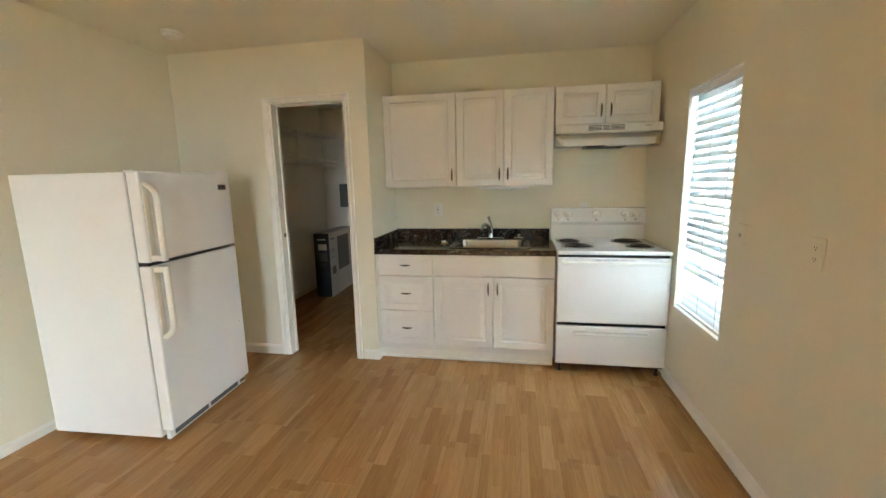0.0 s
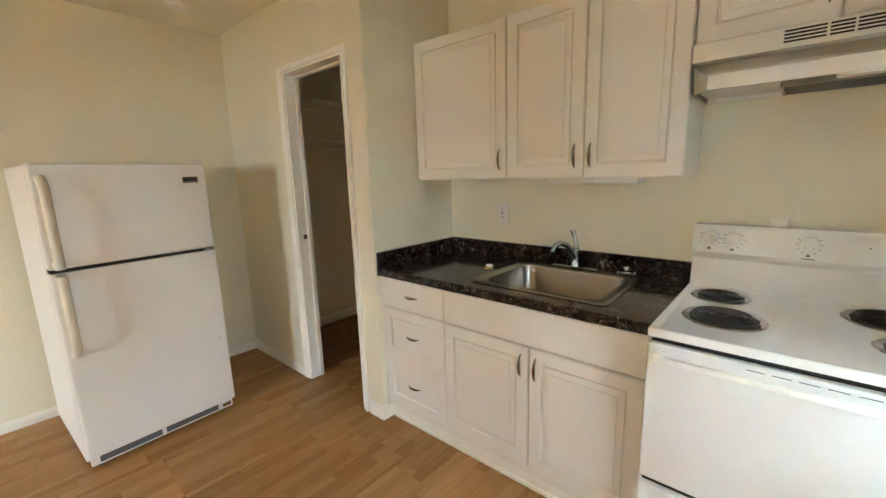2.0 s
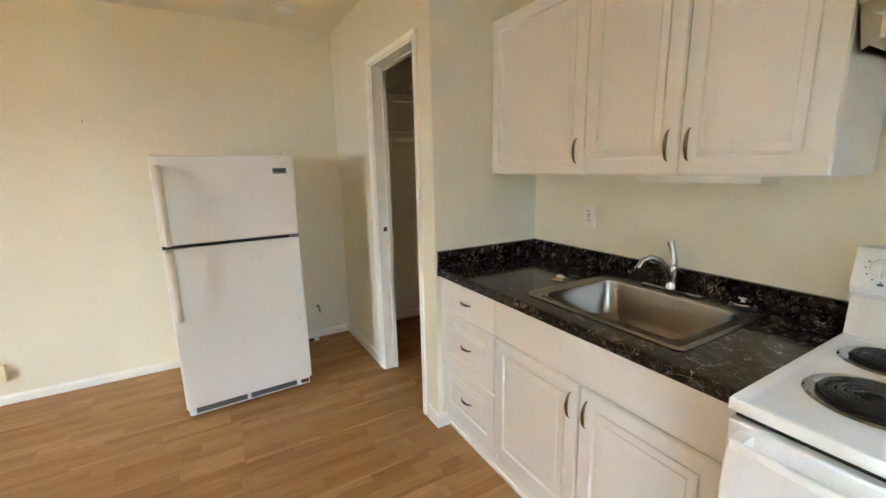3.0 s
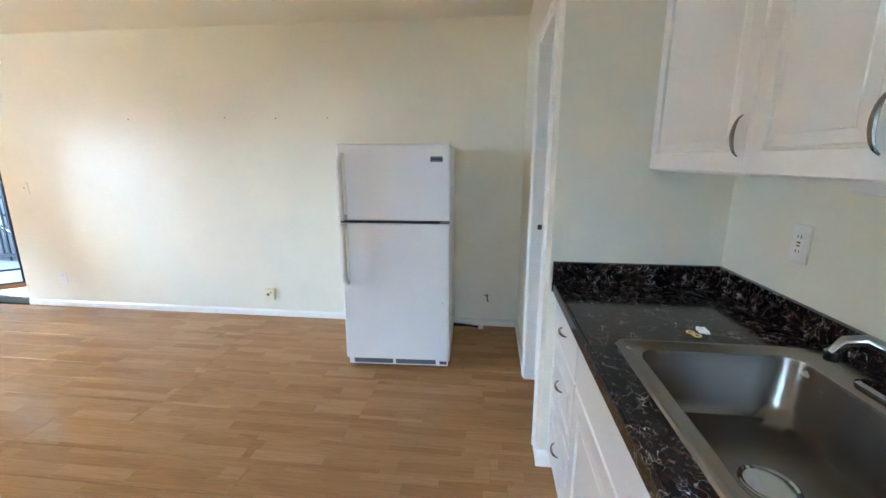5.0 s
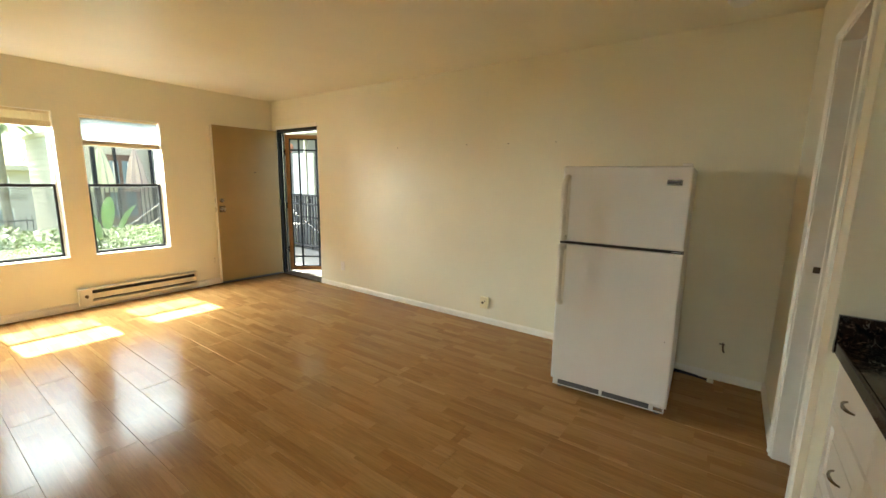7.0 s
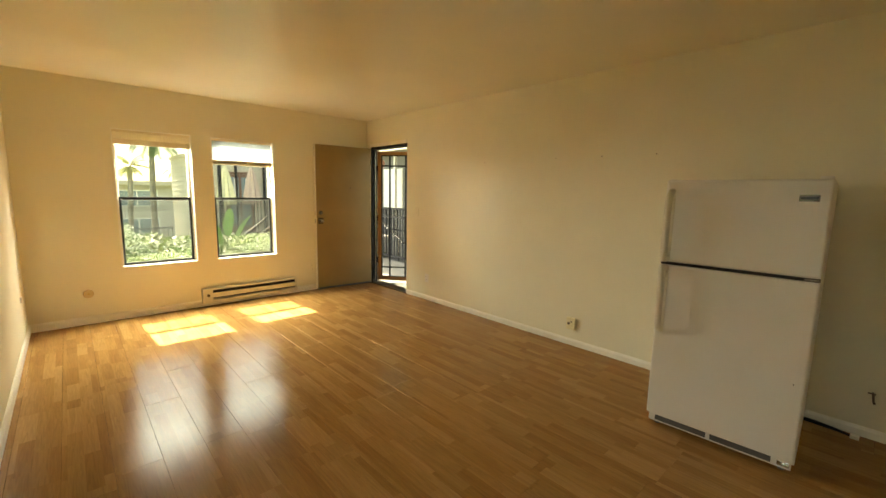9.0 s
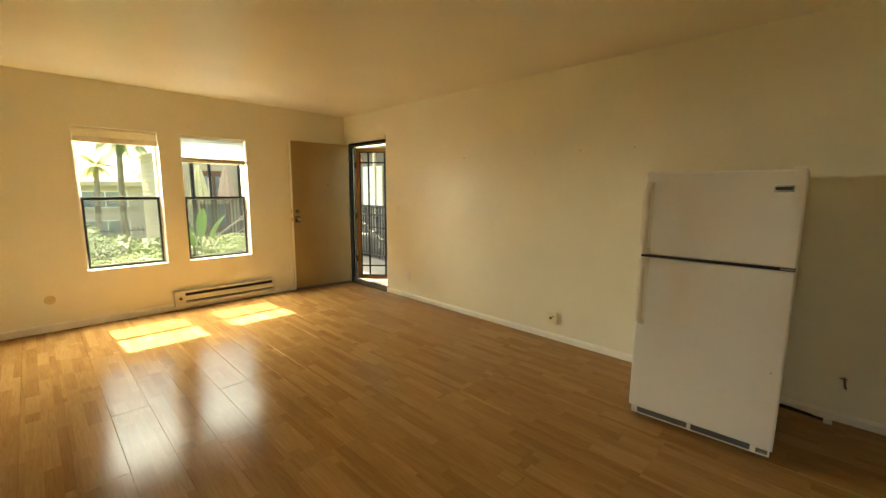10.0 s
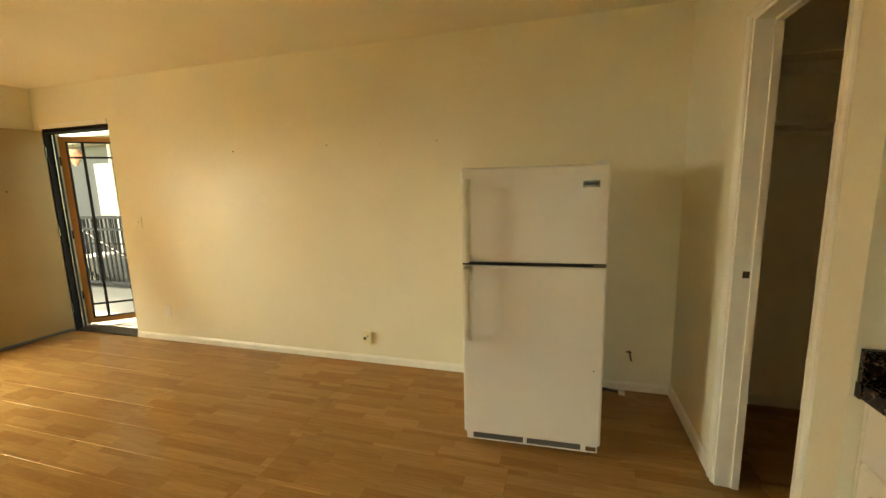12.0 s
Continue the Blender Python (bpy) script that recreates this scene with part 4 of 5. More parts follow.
def stove():
    x0, x1 = 1.092, 1.847
    o = (x0 + x1) / 2
    s = thing("stove", (o, 0, 0), "white freestanding electric coil range", "stove")
    b = (x1 - x0) / 2
    part("body", boxes((-b + 0.004, b - 0.004, 5.275, 5.925, 0.06, 0.888), bevel=0.002), ENAMEL, s)
    # cooktop with a raised rim
    y0, y1, z = 5.235, 5.88, 0.889
    lp = [rounded(-b, b, y0, y1, z, 0.012, 3), rounded(-b, b, y0, y1, z + 0.020, 0.012, 3), rounded(-b + 0.004, b - 0.004, y0 + 0.004, y1 - 0.004, z + 0.026, 0.012, 3),
          rounded(-b + 0.014, b - 0.014, y0 + 0.016, y1 - 0.012, z + 0.026, 0.012, 3), rounded(-b + 0.022, b - 0.022, y0 + 0.028, y1 - 0.02, z + 0.021, 0.012, 3)]
    part("cooktop", rings(bmesh.new(), lp, True, True), ENAMEL, s, smooth=True)
    zt = z + 0.021
    for x, y, r, turns in ((1.223, 5.735, 0.076, 4), (1.262, 5.475, 0.098, 5), (1.672, 5.735, 0.098, 5), (1.700, 5.475, 0.076, 4)):
        e = part("burner", lathe(bmesh.new(), (x - o, y, zt), [(r + 0.021, 0.001), (r + 0.016, 0.006), (r + 0.003, 0.005), (r - 0.004, 0.0012), (0.02, 0.0006)], 40), CHROME, s, "chrome drip bowl", smooth=True)
        part("pan_floor", lathe(bmesh.new(), (x - o, y, zt + 0.0015), [(r, 0.0), (r, 0.001)], 36), BLACK, e)
        bm = bmesh.new()
        pts, n = [], turns * 26
        for k in range(n + 1):
            a = 2 * math.pi * turns * k / n
            rr = 0.016 + (r - 0.020) * k / n
            pts.append((x - o + rr * math.cos(a), y + rr * math.sin(a), zt + 0.010))
        pts.append((x - o + r * 0.4, y + r + 0.0, zt + 0.004))
        tube(bm, pts[:-1], 0.0046, 7)
        part("coil", bm, BLACK, e, "black spiral heating coil", smooth=True)
        part("coil_support", boxes((x - o - r + 0.006, x - o + r - 0.006, y - 0.002, y + 0.002, zt + 0.0025, zt + 0.0055)), CHROME, e)
    # backguard
    prof = [(5.872, 0.905), (5.880, 1.03), (5.858, 1.046), (5.852, 1.06), (5.868, 1.160), (5.875, 1.170), (5.925, 1.172), (5.925, 0.905)]
    part("backguard", rings(bmesh.new(), [[(x, y, zz) for y, zz in prof] for x in (-b + 0.004, b - 0.004)], True, True), ENAMEL, s)
    for x in (1.155, 1.232, 1.458, 1.683, 1.762):
        k = part("knob", lathe(bmesh.new(), (x - o, 5.862, 1.118), [(0.026, 0.0), (0.026, -0.006), (0.022, -0.009), (0.020, -0.024), (0.017, -0.026)], 24, "y"), PLASTIC, s, smooth=True)
        # grey disc painted for the soft shadow round the white knob
        part("knob_shade_ring", lathe(bmesh.new(), (x - o, 5.862, 1.118), [(0.0295, 0.0), (0.0295, -0.002)], 24, "y"), KNOBSHADE, s)
        part("grip", boxes((x - o - 0.005, x - o + 0.005, 5.828, 5.842, 1.097, 1.139), bevel=0.002), PLASTIC, k)
        bm = bmesh.new()
        for q in range(9):
            a = radians(-210 + q * 30)
            cx, cz = x - o + 0.035 * math.cos(a), 1.118 + 0.035 * math.sin(a)
            box(bm, cx - 0.002, cx + 0.002, 5.8585 + (cz - 1.118) * 0.16, 5.8605 + (cz - 1.118) * 0.16, cz - 0.0016, cz + 0.0016)
        part("dial_marks", bm, PRINT, s)
        part("dial_symbol", boxes((x - o - 0.006, x - o + 0.006, 5.8525, 5.8545, 1.073, 1.080)), PRINT, s)
    part("badge", boxes((-0.155, -0.090, 5.862, 5.8645, 1.114, 1.121)), PRINT, s)
    part("indicator", boxes((0.11, 0.13, 5.862, 5.8645, 1.118, 1.121), (0.112, 0.13, 5.8595, 5.862, 1.102, 1.104), (0.14, 0.145, 5.861, 5.864, 1.116, 1.121)), PRINT, s)
    part("dial_symbol", boxes((-0.03, 0.01, 5.8520, 5.8545, 1.064, 1.067)), PRINT, s)
    # oven door, drawer
    # black sheet over the white body, as the shade in the front's gaps
    part("dark_gap", boxes((-b + 0.01, b - 0.01, 5.262, 5.276, 0.06, 0.888)), DARK, s)
    d = part("oven_door", boxes((-b + 0.003, b - 0.003, 5.238, 5.268, 0.390, 0.866), bevel=0.006), ENAMEL, s)
    bm = boxes((-b + 0.05, b - 0.05, 5.190, 5.206, 0.826, 0.846), bevel=0.005)
    box(bm, -b + 0.028, -b + 0.058, 5.192, 5.240, 0.824, 0.850, 0.004)
    box(bm, b - 0.058, b - 0.028, 5.192, 5.240, 0.824, 0.850, 0.004)
    part("handle", bm, PLASTIC, d, "white bar handle")
    part("vent", boxes(*[(-0.12 + q * 0.055, -0.08 + q * 0.055, 5.2370, 5.239, 0.8505, 0.8522) for q in range(5)]), DARK, d)
    w = part("drawer", boxes((-b + 0.003, b - 0.003, 5.238, 5.268, 0.075, 0.364), bevel=0.006), ENAMEL, s)
    bm = bmesh.new()
    lp = []
    for i, dd in ((0, 0.001), (0.006, -0.004), (0.014, -0.001), (0.02, 0.0005)):
        lp.append([(x, 5.2375 + dd, zz) for x, _, zz in [(p[0], 0, p[1]) for p in rounded(-0.26 + i, 0.26 - i, 0.295 + i, 0.338 - i, 0, 0.021 - i * 0.9, 4)]])
    rings(bm, lp, False, True)
    part("drawer_grip", bm, ENAMEL, w, smooth=True)
    for x in (-b + 0.04, b - 0.04):
        for y in (5.29, 5.88):
            part("foot", lathe(bmesh.new(), (x, y, 0), [(0.016, 0.0), (0.016, 0.012), (0.008, 0.014), (0.008, 0.062)], 12), BLACK, s)


def refrigerator():
    r = thing("refrigerator", (-1.060, 4.076, 0), "white top-freezer refrigerator with cream bow handles", "refrigerator", yaw=2.6)
    w, dp, dt = 0.703, 0.690, 0.068      # local: x is depth behind the front (negative), y along the front
    part("cabinet", boxes((-dp - dt, -dt - 0.008, 0.0, w, 0.032, 1.494), bevel=0.006), FRIDGE, r)
    part("gasket", boxes((-dt - 0.008, -dt, 0.012, w - 0.012, 0.085, 1.486)), GREYP, r)
    fz = part("freezer_door", boxes((-dt, 0.0, 0.0, w, 1.028, 1.498), bevel=0.010), FRIDGE, r, "white upper freezer door")
    fd = part("fridge_door", boxes((-dt, 0.0, 0.0, w, 0.078, 1.010), bevel=0.010), FRIDGE, r, "white lower refrigerator door")
    # black filler between the doors, as the shade in their gap
    part("dark_gap", boxes((-dt, -0.012, 0.004, w - 0.004, 1.010, 1.028)), DARK, r)

    def handle(parent, zf, zt):
        bm = bmesh.new()
        pts, rad = [], []
        n = 16
        for k in range(n + 1):
            s = k / n
            out = 0.050 * min(1, (1 - s) * 7) ** 0.7 if s > 0.8 else 0.050
            out = 0.012 + out if s < 0.999 else 0.004
            pts.append((out, 0.034, zf + (zt - zf) * s))
            rad.append(0.019)
        tube(bm, pts, rad, 12, 0.72, (0, 1, 0))
        lo = min(zf, zf + math.copysign(0.03, zt - zf))
        box(bm, -0.001, 0.066, 0.017, 0.051, lo, lo + 0.03, 0.004)
        box(bm, -0.001, 0.004, 0.016, 0.052, min(zf, zt), max(zf, zt), 0.0015)
        part("handle", bm, IVORY, parent, "cream bow handle", smooth=True)
    handle(fz, 1.036, 1.437)
    handle(fd, 1.006, 0.615)
    part("badge", boxes((0.0, 0.003, 0.583, 0.658, 1.392, 1.424), bevel=0.001), NICKEL, fz, "small metal badge")
    part("badge_print", boxes((0.003, 0.0034, 0.589, 0.652, 1.402, 1.416)), CARTONBLACK, fz)
    part("hinge_cover", boxes((-0.085, -0.006, w - 0.055, w - 0.008, 1.498, 1.512), bevel=0.003), PLASTIC, r)
    part("corner_cap", boxes((-0.085, -0.03, 0.01, 0.03, 1.494, 1.503), bevel=0.002), PLASTIC, r)
    part("hinge", boxes((-0.045, -0.002, w - 0.062, w - 0.006, 1.014, 1.024), bevel=0.002), CHROME, r)
    part("toe_grille", boxes((-0.055, -0.030, 0.01, w - 0.01, 0.022, 0.072), bevel=0.003), FRIDGE, r)
    # solid dark bands in place of the shaded depth of the slots
    for y0, y1 in ((0.045, 0.315), (0.335, 0.61)):
        part("grille_slot", boxes((-0.031, -0.0285, y0, y1, 0.032, 0.064), bevel=0.001), GREYP, r, "dark band painted for the shade in a grille slot")
    for x in (-0.07, -dp - 0.02):
        for y in (0.05, w - 0.05):
            part("foot", lathe(bmesh.new(), (x, y, 0), [(0.016, 0.0), (0.018, 0.01), (0.010, 0.012), (0.010, 0.034)], 12), GREYP, r)
    part("grille_clip", boxes((-0.031, -0.026, 0.635, 0.685, 0.034, 0.058), bevel=0.002), CHROME, r)
    part("door_dot", boxes((-0.0005, 0.001, 0.655, 0.661, 0.485, 0.491)), PRINT, fd)


base_cabinets(), worktop(), sink(), wall_cabinets(), range_hood(), stove(), refrigerator()


# ---- wall fittings ----
def plate(name, kind_of, loc, yaw, label, category, w=0.072, h=0.116, mat=PLASTIC, depth=0.0):
    """Plate on a wall: local -y is the room's side."""
    p = thing(name, loc, label, category, "wall plates", yaw=yaw)
    part("cover_plate", boxes((-w / 2, w / 2, -0.008 - depth, 0.0, -h / 2, h / 2), bevel=0.0025), mat, p)
    if kind_of == "outlet":
        for z in (-0.021, 0.021):
            q = part("socket", boxes((-0.016, 0.016, -0.0095, -0.008, z - 0.014, z + 0.014), bevel=0.0006), mat, p)
            for a0, a1, b0, b1 in ((-0.007, -0.005, -0.003, 0.006), (0.005, 0.007, -0.003, 0.006), (-0.002, 0.002, -0.010, -0.006)):
                part("slot", boxes((a0, a1, -0.0100, -0.0094, z + b0, z + b1)), DARK, q)
    if kind_of == "gfci":
        part("socket", boxes((-0.017, 0.017, -0.010, -0.008, -0.034, 0.034), bevel=0.0008), mat, p)
        for x in (-0.008, 0.005):
            for z in (-0.027, 0.018):
                part("slot", boxes((x, x + 0.003, -0.0106, -0.0098, z, z + 0.009)), DARK, p)
        part("reset_button", boxes((-0.006, 0.006, -0.0112, -0.0098, 0.002, 0.007)), DARK, p)
        part("test_button", boxes((-0.006, 0.006, -0.0112, -0.0098, -0.008, -0.003)), REDCLOTH, p)
    if kind_of == "switch":
        part("toggle", boxes((-0.005, 0.005, -0.020, -0.008, -0.004, 0.012), bevel=0.002), mat, p)
    if kind_of == "jack":
        part("jack", lathe(bmesh.new(), (-0.012, -0.008 - depth, 0), [(0.013, 0.0), (0.013, -0.004), (0.008, -0.006)], 16, "y"), BRONZE, p)
        part("jack", lathe(bmesh.new(), (0.014, -0.008 - depth, 0.02), [(0.006, 0.0), (0.006, -0.004)], 12, "y"), DARK, p)
    return p


plate("outlet", "gfci", (0.104, K, 1.162), 0, "white kitchen safety outlet on the wall above the worktop", "outlet")
pp = plate("range_outlet", "blank", (1.345, K, 1.205), 0, "large painted plate with a white plug behind the range", "outlet", 0.145, 0.10, WALL)
part("plug", boxes((-0.01, 0.05, -0.04, -0.006, -0.035, 0.0), bevel=0.008), PLASTIC, pp)
plate("outlet", "outlet", (W, 0.976, 0.292), 90, "small white outlet on the long wall near the entry door", "outlet", 0.070, 0.112)
plate("light_switch", "switch", (W, 0.765, 1.140), 90, "cream light switch beside the entry door", "light switch", 0.070, 0.112, WALL)
plate("outlet", "jack", (W, 3.072, 0.213), 90, "yellowed plate with a jack low on the long wall", "wall plate", 0.078, 0.112, IVORYPLATE, 0.020)
plate("outlet", "outlet", (-0.985, S, 0.325), 180, "cream outlet near the open entry door", "outlet", 0.070, 0.112, WALL)
plate("light_switch", "switch", (EA, 4.435, 1.132), -90, "painted light switch beside the kitchen window", "light switch", 0.070, 0.115, WALL)
plate("outlet", "outlet", (EA, 3.946, 1.135), -90, "cream outlet on the wall beside the kitchen", "outlet", 0.075, 0.118, WALL)
jk = thing("cable_jack", (1.402, S, 0.315), "round ivory cable jack plate below the window", "wall plate")
part("cover_plate", lathe(bmesh.new(), (0, 0, 0), [(0.043, 0.0), (0.041, 0.010), (0.034, 0.012)], 24, "y"), TANPLATE, jk)
part("jack", lathe(bmesh.new(), (0, 0.012, 0), [(0.010, 0.0), (0.009, 0.006)], 14, "y"), BRASS, jk)
dt = thing("door_stop_bumper", (EA, 0.0, 0.42), "round white wall bumper", "wall bumper")
part("bumper", lathe(bmesh.new(), (0, 0, 0), [(0.028, 0.0), (0.026, -0.014), (0.014, -0.018)], 20, "x"), PLASTIC, dt)

sm = thing("smoke_detector", (-1.48, 4.885, H), "round white ceiling smoke detector", "smoke detector")
part("base", lathe(bmesh.new(), (0, 0, 0), [(0.070, 0.0), (0.070, -0.012), (0.064, -0.014)], 32), PLASTIC, sm)
part("cover", lathe(bmesh.new(), (0, 0, -0.014), [(0.060, 0.0), (0.057, -0.016), (0.042, -0.026), (0.012, -0.028)], 32), PLASTIC, sm, smooth=True)
hk = thing("ceiling_hook", (0.43, 4.75, H), "small black ceiling hook", "hook")
part("hook", tube(bmesh.new(), [(0, 0, 0), (0, 0, -0.012), (0.008, 0, -0.020), (0.004, 0, -0.028), (-0.004, 0, -0.024)], 0.003, 8), BLACKMETAL, hk)

for y, z in ((1.923, 1.737), (2.812, 1.742), (3.256, 1.734), (3.700, 1.732)):
    nl = thing("nail", (W, y, z), "small rusty nail stuck in the plaster wall", "nail", "nails in the long wall")
    part("shank", tube(bmesh.new(), [(0, 0, 0), (0.008, 0, 0.001)], [0.003, 0.003], 8), BRONZE, nl)
    part("head", lathe(bmesh.new(), (0.008, 0, 0.001), [(0.0038, 0), (0.0038, 0.0015)], 10, "x"), BRONZE, nl)

pv = thing("water_valve", (W, 5.02, 0.272), "small capped water supply stub on the wall behind the fridge", "water valve")
part("pipe", tube(bmesh.new(), [(0, 0, 0.01), (0.03, 0, 0.012), (0.035, 0.006, -0.03), (0.03, 0.012, -0.045)], 0.006, 8), BRONZE, pv)
part("handle", boxes((0.02, 0.028, -0.022, 0.012, 0.008, 0.016), bevel=0.002), BRONZE, pv)
cb = thing("power_cord", (-1.84, 4.9, 0.0), "black appliance cord with a cream plug behind the fridge", "cord")
part("cable", tube(bmesh.new(), [(-0.047, -0.36, 0.010), (-0.044, -0.22, 0.010), (-0.036, -0.10, 0.010), (-0.022, -0.02, 0.011), (0.0, 0.06, 0.010)], [0.011, 0.012, 0.012, 0.010, 0.007], 8), BLACKMETAL, cb)
part("plug", boxes((-0.012, 0.02, 0.055, 0.095, 0.0, 0.022), bevel=0.004), IVORY, cb)


def heater():
    h = thing("baseboard_heater", (-0.172, S, 0.045), "cream electric baseboard heater under the windows", "baseboard heater", yaw=0)
    b = 0.567
    prof = [(0.0, 0.0), (0.062, 0.0), (0.066, 0.004), (0.066, 0.034), (0.060, 0.038), (0.012, 0.040), (0.012, 0.150), (0.058, 0.152), (0.062, 0.156), (0.058, 0.168), (0.04, 0.172), (0.0, 0.172)]
    part("casing", rings(bmesh.new(), [[(x, y, z) for y, z in prof] for x in (-b, b)], True, True), HEATER, h)
    part("end_cap", boxes((b - 0.012, b + 0.002, 0.0, 0.070, -0.002, 0.175), bevel=0.003), HEATER, h)
    part("end_cap", boxes((-b - 0.002, -b + 0.012, 0.0, 0.070, -0.002, 0.175), bevel=0.003), HEATER, h)
    part("control_box", boxes((b - 0.105, b - 0.012, 0.0, 0.068, 0.0, 0.172), bevel=0.003), HEATER, h)
    part("control_knob", lathe(bmesh.new(), (b - 0.055, 0.068, 0.095), [(0.017, 0.0), (0.016, 0.014), (0.012, 0.016)], 20, "y"), BRONZE, h)
    part("deflector", boxes((-b + 0.012, b - 0.107, 0.050, 0.062, 0.062, 0.116), bevel=0.002), HEATER, h)
    # black sheet at the back of the recess, as its shade
    part("element_slot", boxes((-b + 0.012, b - 0.107, 0.0125, 0.018, 0.041, 0.149)), DARK, h)
    bm = bmesh.new()
    for q in range(60):
        x = -b + 0.03 + q * 0.0168
        box(bm, x, x + 0.001, 0.020, 0.046, 0.07, 0.11)
    part("fins", bm, STEEL, h)


heater()


# ---- closet ----
def closet():
    for z in (2.045, 1.715):
        s = thing("closet_shelf", (W, 0, z), "cream-painted closet shelf along the wall", "shelf", "closet shelves")
        part("board", boxes((0.001, 0.225, C + 0.13, CB - 0.001, -0.010, 0.010), bevel=0.002), TRIM, s)
        part("cleat", boxes((0.001, 0.018, C + 0.13, CB - 0.001, -0.07, -0.010), bevel=0.001), TRIM, s)
        for y in (C + 0.16, 6.78):
            if z < 2:
                part("bracket", boxes((0.002, 0.21, y - 0.008, y + 0.008, -0.06, -0.010), bevel=0.002), TRIM, s)
    p = thing("shelf_post", (W + 0.215, 6.78, 1.725), "slim white upright between the closet shelves", "shelf support")
    part("post", boxes((-0.012, 0.006, -0.012, 0.012, 0.0, 0.31), bevel=0.002), TRIM, p)
    r = thing("closet_rod", (W + 0.19, 0, 1.645), "cream closet rod under the lower shelf", "closet rod")
    part("rod", tube(bmesh.new(), [(0, C + 0.13, 0), (0, CB - 0.002, 0)], 0.016, 14), TRIM, r, smooth=True)
    for y in (C + 0.16, 6.78):
        part("rod_hook", boxes((-0.02, 0.02, y - 0.01, y + 0.01, -0.02, 0.012)), TRIM, r)
    e = thing("electrical_panel", (-1.30, CB, 1.25), "grey flush electrical panel on the closet wall", "electrical panel")
    part("cover", boxes((-0.37, 0.16, -0.012, -0.001, -0.165, 0.16), bevel=0.003), PANELGREY, e)
    part("panel_door", boxes((-0.32, 0.11, -0.016, -0.012, -0.125, 0.12), bevel=0.002), PANELGREY, e)
    b = thing("carton", (-1.672, 6.945, 0.0), "tall white carton with a black printed end on the floor", "cardboard box", yaw=1.5)
    part("carton_body", boxes((0.0, 0.2, 0.003, 0.86, 0.0, 0.81), bevel=0.003), CARDBOARD, b)
    part("black_end", boxes((0.001, 0.199, 0.0, 0.003, 0.002, 0.808)), CARTONBLACK, b, "black printed carton end")
    part("label", boxes((0.055, 0.165, -0.0012, 0.0, 0.60, 0.675)), PAPER, b)
    part("logo_bar", boxes((0.045, 0.155, -0.0012, 0.0, 0.725, 0.742)), PAPER, b)
    part("picture_print", boxes((0.055, 0.165, -0.0012, 0.0, 0.46, 0.565)), PRINT, b)
    part("line_print", boxes((0.06, 0.15, -0.0012, 0.0, 0.42, 0.428), (0.06, 0.15, -0.0012, 0.0, 0.395, 0.403)), PRINT, b)
    part("side_print", boxes((0.2, 0.2012, 0.25, 0.62, 0.30, 0.74)), PRINT, b)
    part("side_print", boxes((0.2, 0.2012, 0.06, 0.17, 0.28, 0.38)), PRINT, b)
    part("logo_bar", boxes((0.2, 0.2012, 0.04, 0.17, 0.725, 0.742)), PRINT, b)
    part("line_print", boxes((0.2, 0.2012, 0.05, 0.15, 0.60, 0.607), (0.2, 0.2012, 0.05, 0.15, 0.575, 0.582), (0.2, 0.2012, 0.05, 0.13, 0.50, 0.507)), PRINT, b)


closet()


# ---- outdoors ----
def ground():
    bm = bmesh.new()
    xs = [-400, -60, -20, -6, -2.05, 2.1, 8, 20, 60, 400]
    ys = [-600, -120, -50, -24, -13, -8, -5, -2, -0.6, 9, 60, 400]
    def hgt(x, y):
        z = -0.32
        if y < -5:
            z -= min(4.2, (-5 - y) * 0.19)
        return z
    grid = [[bm.verts.new((x, y, hgt(x, y))) for x in xs] for y in ys]
    for a, b in zip(grid, grid[1:]):
        for i in range(len(xs) - 1):
            bm.faces.new((a[i], a[i + 1], b[i + 1], b[i]))
    part("ground", bm, SOIL, kind="structure")
    part("pavement", boxes((-3.45, W - 0.142, -7.0, 6.0, -0.34, -0.012)), CONCRETE, kind="structure")
    part("path", boxes((-7.19, -3.452, -12.0, 6.0, -0.6, -0.305)), ASPHALT, kind="structure")


ground()


